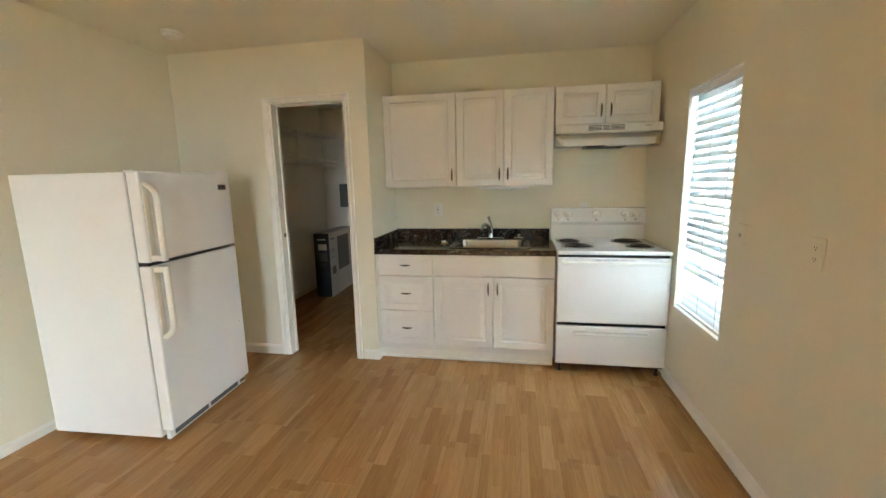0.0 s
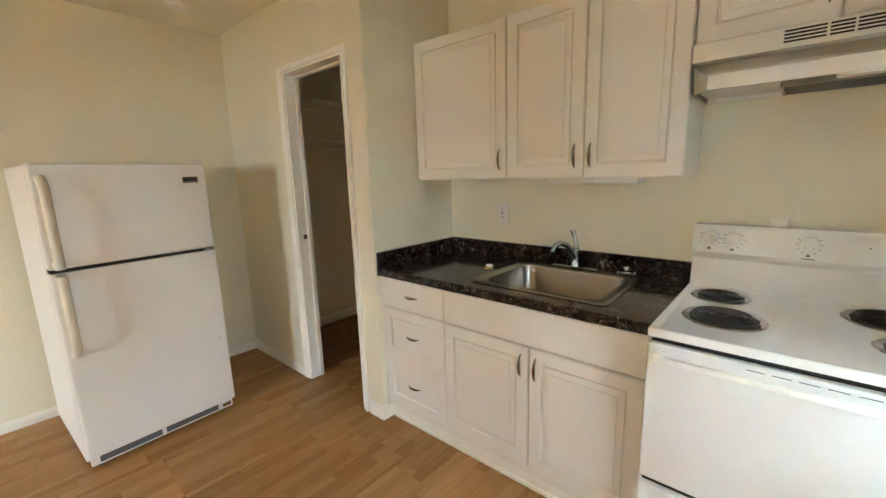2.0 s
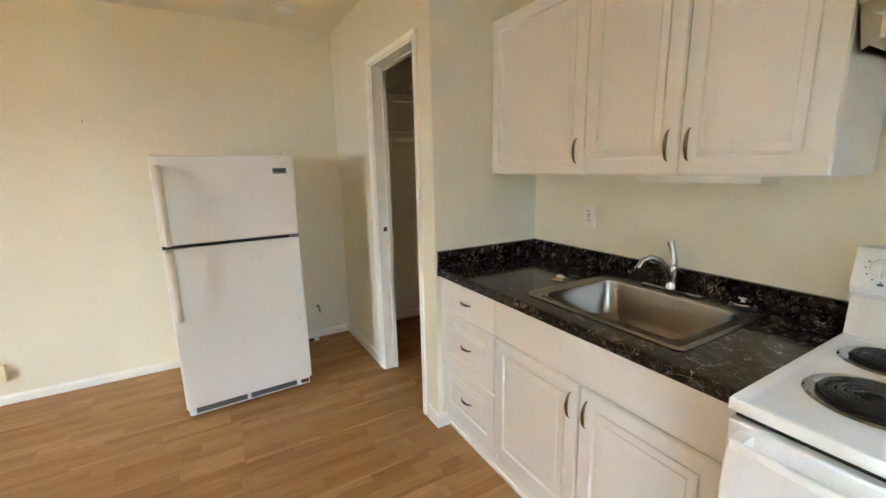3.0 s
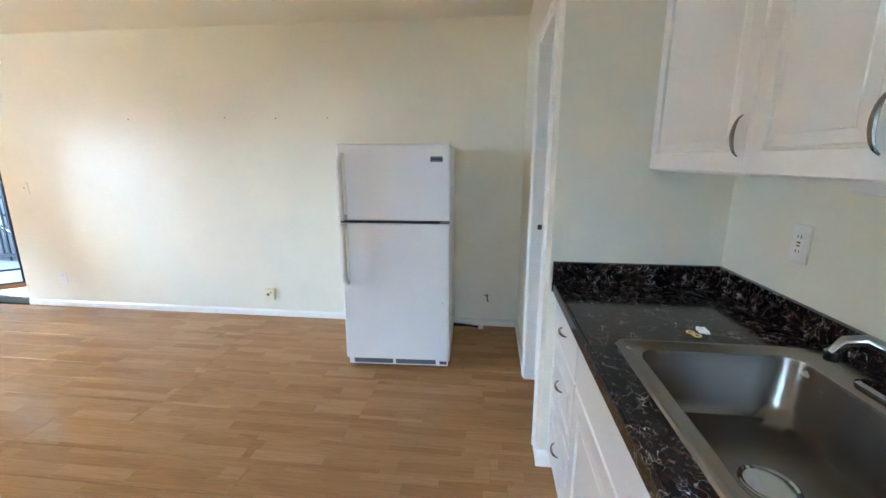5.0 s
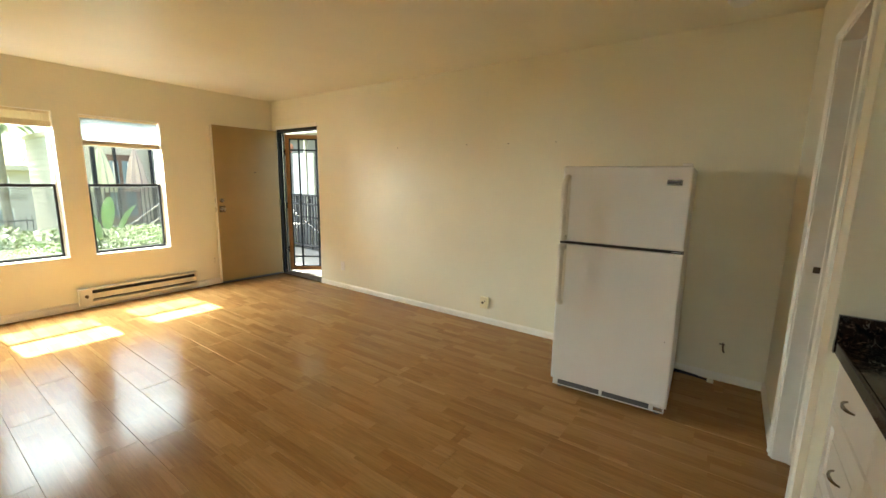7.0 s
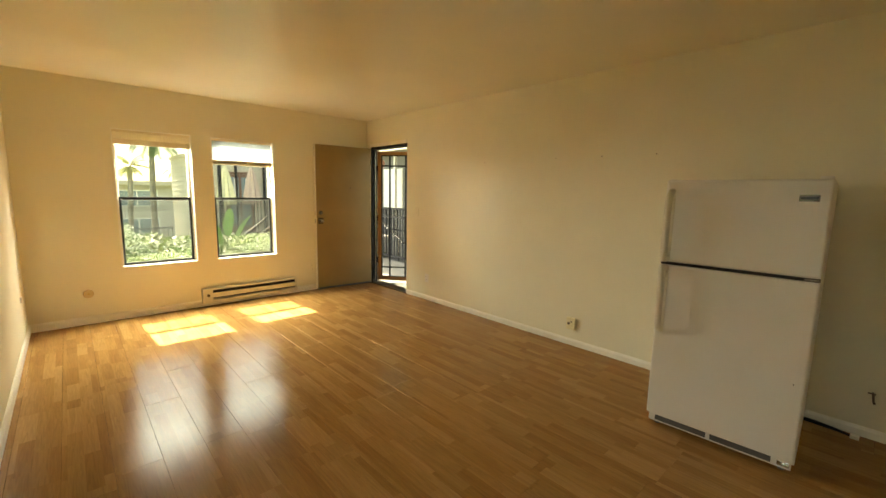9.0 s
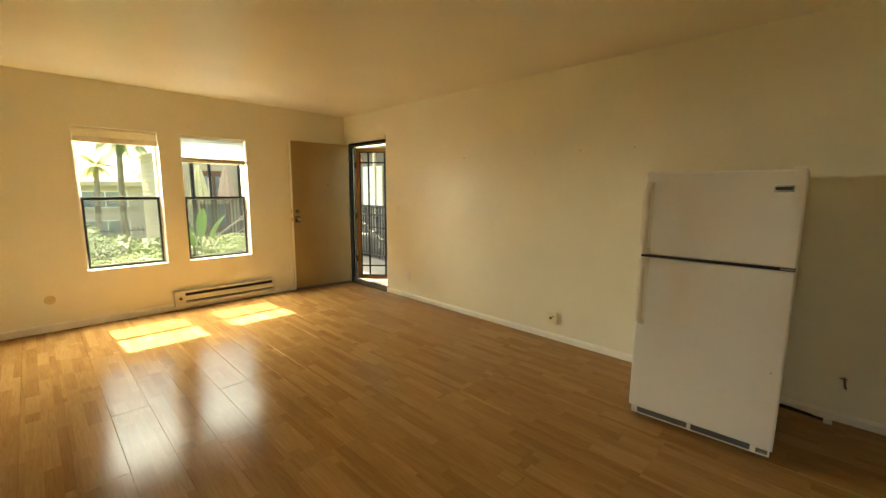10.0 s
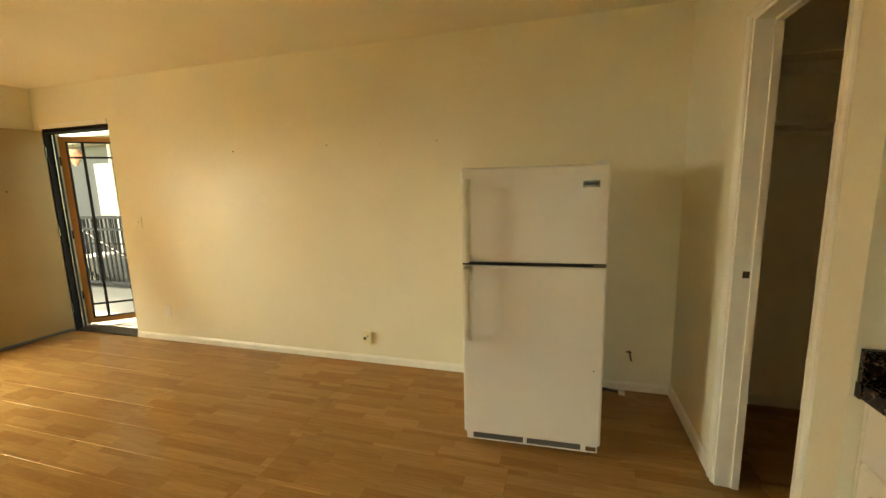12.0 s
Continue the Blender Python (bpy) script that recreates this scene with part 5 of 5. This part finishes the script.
def shrub(name, x0, x1, y0, y1, base, hts, mat, count, size, label, seed):
    """A clipped mass of small leaves over a few stems; hts gives its uneven top along x."""
    rng = random.Random(seed)
    s = thing(name, ((x0 + x1) / 2, (y0 + y1) / 2, base), label, "shrub", "shrubs")
    o = Vector(((x0 + x1) / 2, (y0 + y1) / 2, base))
    verts, faces = [], []
    for _ in range(count):
        u, v = rng.random(), rng.random()
        x, y = x0 + (x1 - x0) * u, y0 + (y1 - y0) * v
        k = u * (len(hts) - 1)
        i = min(int(k), len(hts) - 2)
        top = hts[i] + (hts[i + 1] - hts[i]) * (k - i)
        edge = min(1, 6 * min(u, 1 - u, v, 1 - v)) ** 0.5
        lump = 0.13 * noise.noise(Vector((x * 2.6, y * 2.6, seed))) + 0.06 * noise.noise(Vector((x * 8, y * 8, seed)))
        z = base + (top - base + lump) * edge * (1 - 0.35 * rng.random() ** 3)
        p = Vector((x, y, z)) - o
        a = rng.uniform(0, 2 * math.pi)
        t = rng.uniform(-0.3, 1.0)
        d = Vector((math.cos(a) * math.cos(t), math.sin(a) * math.cos(t), math.sin(t)))
        sd = d.cross(Vector((0, 0, 1))).normalized()
        l = size * rng.uniform(0.6, 1.3)
        q = len(verts)
        verts += [p, p + d * l * 0.5 + sd * l * 0.3 + Vector((0, 0, 0.1 * l)), p + d * l, p + d * l * 0.5 - sd * l * 0.3 + Vector((0, 0, 0.1 * l))]
        faces += [(q, q + 1, q + 2, q + 3)]
    me = bpy.data.meshes.new("foliage")
    me.from_pydata(verts, [], faces)
    me.materials.append(mat)
    f = new("foliage", me)
    f.parent = s
    tagged(f, kind="stuff")
    bm = bmesh.new()
    for _ in range(14):
        x, y = rng.uniform(x0 + 0.2, x1 - 0.2) - o.x, rng.uniform(y0 + 0.2, y1 - 0.2) - o.y
        tube(bm, [(x, y, -0.05), (x + rng.uniform(-0.1, 0.1), y + rng.uniform(-0.1, 0.1), (min(hts) - base) * 0.7)], [0.012, 0.005], 6)
    part("stems", bm, TRUNK, s)


shrub("shrub", 0.45, 2.6, -3.4, -1.5, -0.35, (0.55, 0.80, 0.98, 0.92, 0.72, 0.6), LEAF2, 13000, 0.045, "dense green shrub with small dark leaves outside the window", 5)
shrub("hedge", -0.5, 3.0, -2.2, -0.95, -0.35, (0.42, 0.46, 0.5, 0.52, 0.5), LEAF, 16000, 0.038, "low yellow-green hedge outside the front window", 6)
shrub("hedge", -1.55, -0.25, -2.6, -0.95, -0.35, (0.55, 0.58, 0.6, 0.55), LEAF, 16000, 0.038, "low yellow-green hedge below the second window", 7)
shrub("hedge", -4.8, 1.6, -6.2, -4.0, -0.45, (0.25, 0.32, 0.2, 0.3, 0.42), LEAF, 9000, 0.10, "broad green planting behind the hedge", 8)


def blade_leaf(bm, base, direction, length, width, droop, rng):
    """A broad leaf with a folded midrib that arches over."""
    base, d = Vector(base), Vector(direction).normalized()
    side = d.cross(Vector((0, 0, 1))).normalized()
    rows = []
    p = base.copy()
    for k in range(9):
        s = k / 8
        w = width * math.sin(math.pi * min(1, 0.12 + s * 0.88)) ** 0.7 * (1 if s < 1 else 0.05)
        up = Vector((0, 0, 0.18 * w))
        rows.append([bm.verts.new(p - side * w + up), bm.verts.new(p), bm.verts.new(p + side * w + up)])
        d = (d + Vector((0, 0, -droop / 8))).normalized()
        p = p + d * length / 8
    for a, b in zip(rows, rows[1:]):
        for i in (0, 1):
            bm.faces.new((a[i], a[i + 1], b[i + 1], b[i]))


def broadleaf(x, y, z, leaves, label, seed):
    rng = random.Random(seed)
    t = thing("broadleaf_plant", (x, y, z), label, "plant", "broad-leaved plants")
    for dx, dy, dz, stem, ln, wd in leaves:
        top = Vector((dx * 0.3, dy * 0.3, stem))
        part("stalk", tube(bmesh.new(), [(0, 0, -0.1), top * 0.5, top], [0.02, 0.016, 0.01], 7), BANANA, t)
        bm = bmesh.new()
        blade_leaf(bm, top, (dx, dy, dz), ln, wd * 0.78, 0.9, rng)
        part("leaf", bm, BANANA, t, smooth=True)


broadleaf(-0.62, -3.3, -0.35, [(-0.45, 0.6, 2.0, 0.80, 0.62, 0.10), (0.05, 0.8, 2.5, 0.90, 0.62, 0.11), (0.45, 0.7, 1.6, 0.76, 0.64, 0.11), (0.8, 0.6, 1.0, 0.7, 0.6, 0.10), (-0.8, 0.5, 1.0, 0.7, 0.5, 0.09), (0.2, -0.6, 1.5, 0.85, 0.55, 0.10)], "bright green broad-leaved plant beside the hedge", 3)
broadleaf(0.06, -2.5, -0.35, [(0.6, 0.6, 0.9, 0.74, 0.42, 0.10), (0.9, 0.6, 0.5, 0.68, 0.42, 0.10), (0.2, 0.7, 1.0, 0.70, 0.36, 0.08)], "small broad-leaved plant behind the hedge", 4)


def palm(x, y, base, height, trunk_r, crown, fronds, mat, droop, label, seed):
    rng = random.Random(seed)
    t = thing("palm_tree", (x, y, base), label, "palm tree", "palm trees")
    pts, rad = [], []
    for k in range(25):
        s = k / 24
        pts.append((0.12 * math.sin(s * 2 + seed), 0.1 * math.sin(s * 1.3), height * s))
        rad.append(trunk_r * (1.25 - 0.3 * s) * (1.06 if k % 2 else 0.96))
    part("trunk", tube(bmesh.new(), pts, rad, 14), TRUNK, t)
    top = Vector(pts[-1])
    verts, faces = [], []
    for f in range(fronds):
        a = 2 * math.pi * f / fronds * 2.4 + rng.uniform(-0.2, 0.2)
        el = rng.uniform(-0.5, 1.2)
        d = Vector((math.cos(a) * math.cos(el), math.sin(a) * math.cos(el), math.sin(el)))
        p = top.copy()
        n = 18
        for k in range(n):
            s = k / n
            d = (d + Vector((0, 0, -droop / n))).normalized()
            q = p + d * crown / n
            side = d.cross(Vector((0, 0, 1)))
            side = side.normalized() if side.length > 0.01 else Vector((1, 0, 0))
            if s > 0.12:
                ll = crown * 0.33 * math.sin(math.pi * (0.1 + 0.85 * s))
                for sg in (-1, 1):
                    for h in (0.0, 0.5):
                        st = p + (q - p) * h
                        tip = st + (side * sg + d * 0.7 + Vector((0, 0, -0.35))).normalized() * ll * rng.uniform(0.85, 1.1)
                        i = len(verts)
                        verts += [st, st + d * crown * 0.022, tip]
                        faces.append((i, i + 1, i + 2))
            i = len(verts)
            verts += [p - side * 0.012, p + side * 0.012, q + side * 0.008, q - side * 0.008]
            faces.append((i, i + 1, i + 2, i + 3))
            p = q
    me = bpy.data.meshes.new("crown")
    me.from_pydata(verts, [], faces)
    me.materials.append(mat)
    c = new("crown", me)
    c.parent = t
    tagged(c, kind="stuff")


palm(-1.30, -16, -2.4, 6.0, 0.10, 1.40, 60, PALMLEAF, 0.8, "tall grey-trunked palm with hanging fronds", 1)
palm(-0.30, -15, -2.3, 4.48, 0.085, 0.72, 24, YELLOWPALM, 1.2, "slender young palm with yellow-green fronds", 2)
palm(-2.57, -19, -3.0, 5.4, 0.07, 0.85, 24, YELLOWPALM, 1.2, "slender yellow-green palm near the building", 3)


def far_window(parent, x, z, w, h, y, blind=False):
    f = part("window", boxes((x - w / 2 - 0.06, x + w / 2 + 0.06, y, y + 0.05, z - h / 2 - 0.06, z + h / 2 + 0.06)), TRIM, parent)
    part("pane", boxes((x - w / 2, x - 0.03, y + 0.05, y + 0.056, z - h / 2, z + h / 2), (x + 0.03, x + w / 2, y + 0.05, y + 0.056, z - h / 2, z + h / 2)), BLUEGLASS, f)


def outdoors():
    b = thing("apartment_building", (0, -35, -4.6), "low beige stucco apartment building with a flat overhanging roof", "building")
    part("wall", boxes((-30, 22, -8, 0, -0.2, 6.15)), STUCCO, b)
    part("roof", boxes((-30.5, 22.5, -8.5, 0.9, 6.15, 6.5), bevel=0.03), ROOFM, b)
    for x in (-2.6, 3.2, 9.0, -9.0):
        far_window(b, x, 5.15, 2.6, 1.15, 0.0)
        far_window(b, x, 2.95, 2.6, 1.15, 0.0)
    part("wall_lamp", boxes((0.9, 1.1, 0, 0.12, 5.6, 5.85), bevel=0.03), PLASTIC, b)

    n = thing("neighbour_house", (0, -12, -2.0), "two-storey cream-sided building with a raised porch", "building")
    x0, x1, top = -9.0, -2.08, 4.62
    part("wall", boxes((x0, x1, -5, 0, -0.5, top)), SIDING, n)
    part("roof", boxes((x0 - 0.2, x1 + 0.06, -5.2, 0.25, top, top + 0.16), bevel=0.02), ROOFM, n)
    part("corner_board", boxes((x1 - 0.1, x1 + 0.012, 0.0, 0.03, -0.5, top)), TRIM, n)
    brd = bmesh.new()
    prof = [(0.0, 0.0), (0.022, 0.006), (0.006, 0.19), (0.0, 0.19)]
    rings(brd, [[(x, d, z) for d, z in prof] for x in (x0, x1 - 0.1)], True, True)
    first = part("siding_board", brd, SIDING, n)
    for k in range(1, 27):
        o = new("siding_board", first.data)
        o.parent = n
        o.location = (0, 0, k * 0.19 - 0.5)
    first.location = (0, 0, -0.5)
    side = bmesh.new()
    rings(side, [[(d, y, z) for d, z in prof] for y in (-5.0, 0.0)], True, True)
    s0 = part("siding_board", side, SIDING, n)
    s0.location = (x1, 0, -0.5)
    for k in range(1, 27):
        o = new("siding_board", s0.data)
        o.parent, o.location = n, (x1, 0, -0.5 + k * 0.19)
    for x in (-2.42, -3.32, -4.35):
        part("downpipe", tube(bmesh.new(), [(x, 0.07, 1.6), (x, 0.07, top)], 0.05, 10), BLACKMETAL, n)
    dr = part("door", boxes((-3.95, -2.95, 0.03, 0.08, 1.75, 4.05), bevel=0.01), BROWN, n, "brown framed glass door")
    part("pane", boxes((-3.80, -3.50, 0.08, 0.085, 2.0, 3.85), (-3.40, -3.10, 0.08, 0.085, 2.0, 3.85)), BLUEGLASS, dr)
    part("curtain", boxes((-3.75, -3.65, 0.086, 0.09, 3.0, 3.8), (-3.35, -3.25, 0.086, 0.09, 2.9, 3.8)), PAPER, dr)
    part("porch_floor", boxes((x0, -2.25, 0.03, 1.9, 1.55, 1.72)), CONCRETE, n)
    for x in (-2.32, -4.0, -5.7):
        part("porch_post", boxes((x - 0.05, x + 0.05, 1.72, 1.82, 1.72, top)), BLACKMETAL, n)
    part("porch_skirt", boxes((x0, -2.3, 1.80, 1.86, -0.4, 1.55)), BROWN, n)

    r = thing("porch_railing", (0, -10.15, -0.28), "black metal porch railing", "railing")
    part("top_rail", boxes((-6.5, -2.3, -0.02, 0.02, 1.30, 1.34)), BLACKMETAL, r)
    part("bottom_rail", boxes((-6.5, -2.3, -0.015, 0.015, 0.08, 0.11)), BLACKMETAL, r)
    bal = None
    for k in range(38):
        x = -6.45 + k * 0.11
        if bal is None:
            bal = part("baluster", boxes((-0.012, 0.012, -0.008, 0.008, 0.11, 1.30)), BLACKMETAL, r)
            bal.location = (x, 0, 0)
        else:
            o = new("baluster", bal.data)
            o.parent, o.location = r, (x, 0, 0)
    for k, (x, z, mat, lab) in enumerate(((-2.60, 1.0, CREAMCLOTH, "closed cream patio umbrella"), (-3.46, 0.95, PINKCLOTH, "closed faded pink patio umbrella"))):
        u = thing("patio_umbrella", (x, -10.6, -0.28), lab, "patio umbrella", "patio umbrellas")
        part("pole", tube(bmesh.new(), [(0, 0, 0), (0, 0, 2.5)], 0.02, 8), BROWN, u)
        bm = bmesh.new()
        lp = []
        for rr, zz in ((0.30, 1.15), (0.27, 1.35), (0.20, 1.8), (0.12, 2.2), (0.03, 2.48)):
            lp.append([((rr * (1 + 0.18 * (-1) ** q)) * math.cos(2 * math.pi * q / 16), (rr * (1 + 0.18 * (-1) ** q)) * math.sin(2 * math.pi * q / 16), zz) for q in range(16)])
        rings(bm, lp, True, True)
        part("canopy", bm, mat, u)
        part("base", lathe(bmesh.new(), (0, 0, 0), [(0.22, 0.0), (0.22, 0.05), (0.04, 0.09)], 20), BLACKMETAL, u)
    st = thing("stair_handrail", (0, -9.0, 0), "grey metal stair handrail rising to the porch", "handrail")
    for dz in (0.0, -0.38):
        part("rail", tube(bmesh.new(), [(-2.15, 0, -0.42 + dz), (-3.75, 0, 0.78 + dz)], 0.035, 10), STEEL, st)
    for k in range(5):
        x = -2.2 - k * 0.36
        z = -0.38 + k * 0.27
        part("post", tube(bmesh.new(), [(x, 0, -1.3), (x, 0, z)], 0.016, 8), BLACKMETAL, st)
    for k in range(8):
        tr = thing("stair_tread", (-2.3 - k * 0.24, -9.35, -1.15 + k * 0.17), "grey concrete outdoor stair tread", "stair tread", "porch stairs")
        part("tread", boxes((-0.15, 0.15, -0.5, 0.3, -0.2, 0.0), bevel=0.01), CONCRETE, tr)

    fn = thing("metal_fence", (0, -12.5, -1.75), "low black metal fence on the slope", "fence")
    part("rail", boxes((-1.3, 5.0, -0.015, 0.015, 1.70, 1.74)), BLACKMETAL, fn)
    part("rail", boxes((-1.3, 5.0, -0.015, 0.015, 0.25, 0.29)), BLACKMETAL, fn)
    bal = None
    for k in range(48):
        x = -1.25 + k * 0.13
        if bal is None:
            bal = part("picket", boxes((-0.01, 0.01, -0.01, 0.01, 0.0, 1.85)), BLACKMETAL, fn)
            bal.location = (x, 0, 0)
        else:
            o = new("picket", bal.data)
            o.parent, o.location = fn, (x, 0, 0)

    # walkway side, seen through the entry door
    w = thing("walkway_railing", (-3.35, 0, 0), "black metal walkway railing with an upper band", "railing")
    for z in (1.07, 0.90, 0.10):
        part("rail", boxes((-0.02, 0.02, -6.5, 3.0, z - 0.018, z + 0.018)), BLACKMETAL, w)
    bal = None
    for k in range(98):
        y = -6.4 + k * 0.095
        if bal is None:
            bal = part("baluster", boxes((-0.009, 0.009, -0.009, 0.009, 0.10, 1.07)), BLACKMETAL, w)
            bal.location = (0, y, 0)
        else:
            o = new("baluster", bal.data)
            o.parent, o.location = w, (0, y, 0)
    for y in (-6.4, -4.6, -2.75, -0.9, 0.95, 2.8):
        part("post", boxes((-0.025, 0.025, y - 0.025, y + 0.025, -0.02, 1.12)), BLACKMETAL, w)
    hr = thing("ramp_handrail", (-4.1, 0, 0), "pale metal handrail descending beyond the walkway", "handrail")
    part("rail", tube(bmesh.new(), [(0, -3.9, 0.95), (0, -1.6, -0.15)], 0.022, 10), STEEL, hr)
    for y, z in ((-3.6, 0.8), (-2.6, 0.3), (-1.8, -0.05)):
        part("post", tube(bmesh.new(), [(0, y, -0.34), (0, y, z)], 0.015, 8), STEEL, hr)
    r2 = thing("courtyard_railing", (-5.6, 0, -0.32), "black metal railing on the far side of the path", "railing")
    for z in (1.22, 0.62, 0.12):
        part("rail", boxes((-0.02, 0.02, -9.5, -1.5, z - 0.018, z + 0.018)), BLACKMETAL, r2)
    bal = None
    for k in range(72):
        y = -9.4 + k * 0.11
        if bal is None:
            bal = part("baluster", boxes((-0.009, 0.009, -0.009, 0.009, 0.0, 1.22)), BLACKMETAL, r2)
            bal.location = (0, y, 0)
        else:
            o = new("baluster", bal.data)
            o.parent, o.location = r2, (0, y, 0)
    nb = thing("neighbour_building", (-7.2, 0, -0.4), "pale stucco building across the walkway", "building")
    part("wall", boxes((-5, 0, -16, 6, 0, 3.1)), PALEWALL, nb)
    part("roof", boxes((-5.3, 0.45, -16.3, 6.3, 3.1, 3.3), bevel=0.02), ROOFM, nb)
    for y in (-7.1, -2.6):
        f = part("window", boxes((0, 0.05, y - 0.56, y + 0.56, 1.22, 2.62), bevel=0.005), TRIM, nb, "window with closed horizontal blinds")
        sl = None
        for q in range(25):
            if sl is None:
                sl = part("slat", boxes((0.05, 0.062, y - 0.5, y + 0.5, 1.27, 1.305)), SLAT, f)
            else:
                o = new("slat", sl.data)
                o.parent, o.location = f, (0, 0, q * 0.052)
    # planter as a plain closed box, without plants
    hd = thing("planter_box", (-5.2, -3.9, -0.32), "bare grey planter box on the lower path", "planter")
    part("box", boxes((-0.3, 0.3, -1.4, 1.4, 0.0, 0.45), bevel=0.02), CONCRETE, hd)
    # added out of view, only to keep the sun off the walkway and path
    cn = thing("walkway_shade_canopy", (-4.75, 0, 2.62), "unseen flat beige canopy added to shade the outdoor walkway", "canopy")
    part("roof", boxes((-2.05, 2.4, -6.4, 1.2, 0.0, 0.10), bevel=0.01), ROOFM, cn)
    for y in (-6.2, 1.0):
        part("post", boxes((1.60, 1.68, y - 0.04, y + 0.04, -2.64, 0.0)), TRIM, cn)
        part("post", boxes((-1.9, -1.82, y - 0.04, y + 0.04, -2.93, 0.0)), TRIM, cn)
    oo = thing("hanging_ornament", (-3.1, -1.86, 2.18), "small red hanging ornament outside the door", "ornament")
    part("cord", tube(bmesh.new(), [(0, 0, 0), (0, 0, -0.15)], 0.003, 6), BROWN, oo)
    part("heart", lathe(bmesh.new(), (0, 0, -0.25), [(0.01, -0.13), (0.06, -0.05), (0.09, 0.03), (0.07, 0.08), (0.02, 0.10)], 14), ORNAMENT, oo)
    ea = thing("walkway_beam", (-3.1, -1.5, 2.18), "cream-painted beam over the walkway", "beam")
    part("beam", boxes((-0.06, 0.06, -5.0, 4.0, 0.0, 0.14), bevel=0.005), TRIM, ea)
    part("post", boxes((-0.05, 0.05, -5.0, -4.9, -2.2, 0.0)), TRIM, ea)
    part("post", boxes((-0.05, 0.05, 3.9, 4.0, -2.2, 0.0)), TRIM, ea)


outdoors()


# ---- floor planks ----
def planks():
    top = tagged(new("floor"), "glossy beech-look strip laminate floor", "floor", kind="structure")
    w, ln, g = 0.1955, 1.20, 0.0006
    rng = random.Random(11)
    meshes = {}

    def plank_mesh(wd, lg):
        key = (round(wd, 3), round(lg, 3))
        if key not in meshes:
            bm = bmesh.new()
            e = 0.0012
            lp = [[(x, y, z) for x, y in ((i, i), (wd - i, i), (wd - i, lg - i), (i, lg - i))] for i, z in ((0, -0.0095), (0, -e), (e, 0))]
            rings(bm, lp, True, True)
            bmesh.ops.recalc_face_normals(bm, faces=bm.faces)
            me = bpy.data.meshes.new("plank")
            bm.to_mesh(me)
            bm.free()
            me.materials.append(FLOOR)
            meshes[key] = me
        return meshes[key]
    starts = {}
    cols = []
    x = 1.226 - w * 17
    while x < EA:
        cols.append(x)
        x += w
    for ci, x in enumerate(cols):
        a, b = max(x, W), min(x + w - g, EA)
        if b - a < 0.01:
            continue
        off = (S - rng.choice((0.0, 0.4, 0.8)) - rng.uniform(0, 0.1))
        if abs(x - 1.226) < 0.01 or abs(x - (1.226 - 2 * w)) < 0.01:
            off = 2.535 - 3 * ln
        if abs(x - (1.226 - 3 * w)) < 0.01:
            off = 2.600 - 3 * ln
        y = off
        while y < CB:
            p, q = max(y, S), min(y + ln - g, CB if b < PX + 0.02 else K)
            if q - p > 0.02:
                segs = [(p, q)]
                for s0, s1 in segs:
                    o = new("plank", plank_mesh(b - a, s1 - s0))
                    o.parent = top
                    lift = rng.uniform(0, 0.0012)
                    o.matrix_basis = Matrix.Translation((a, s0, -0.0012 + lift)) @ Euler((rng.uniform(-0.0006, 0.0006), rng.uniform(-0.002, 0.002), 0)).to_matrix().to_4x4()
            y += ln
    return top


planks()
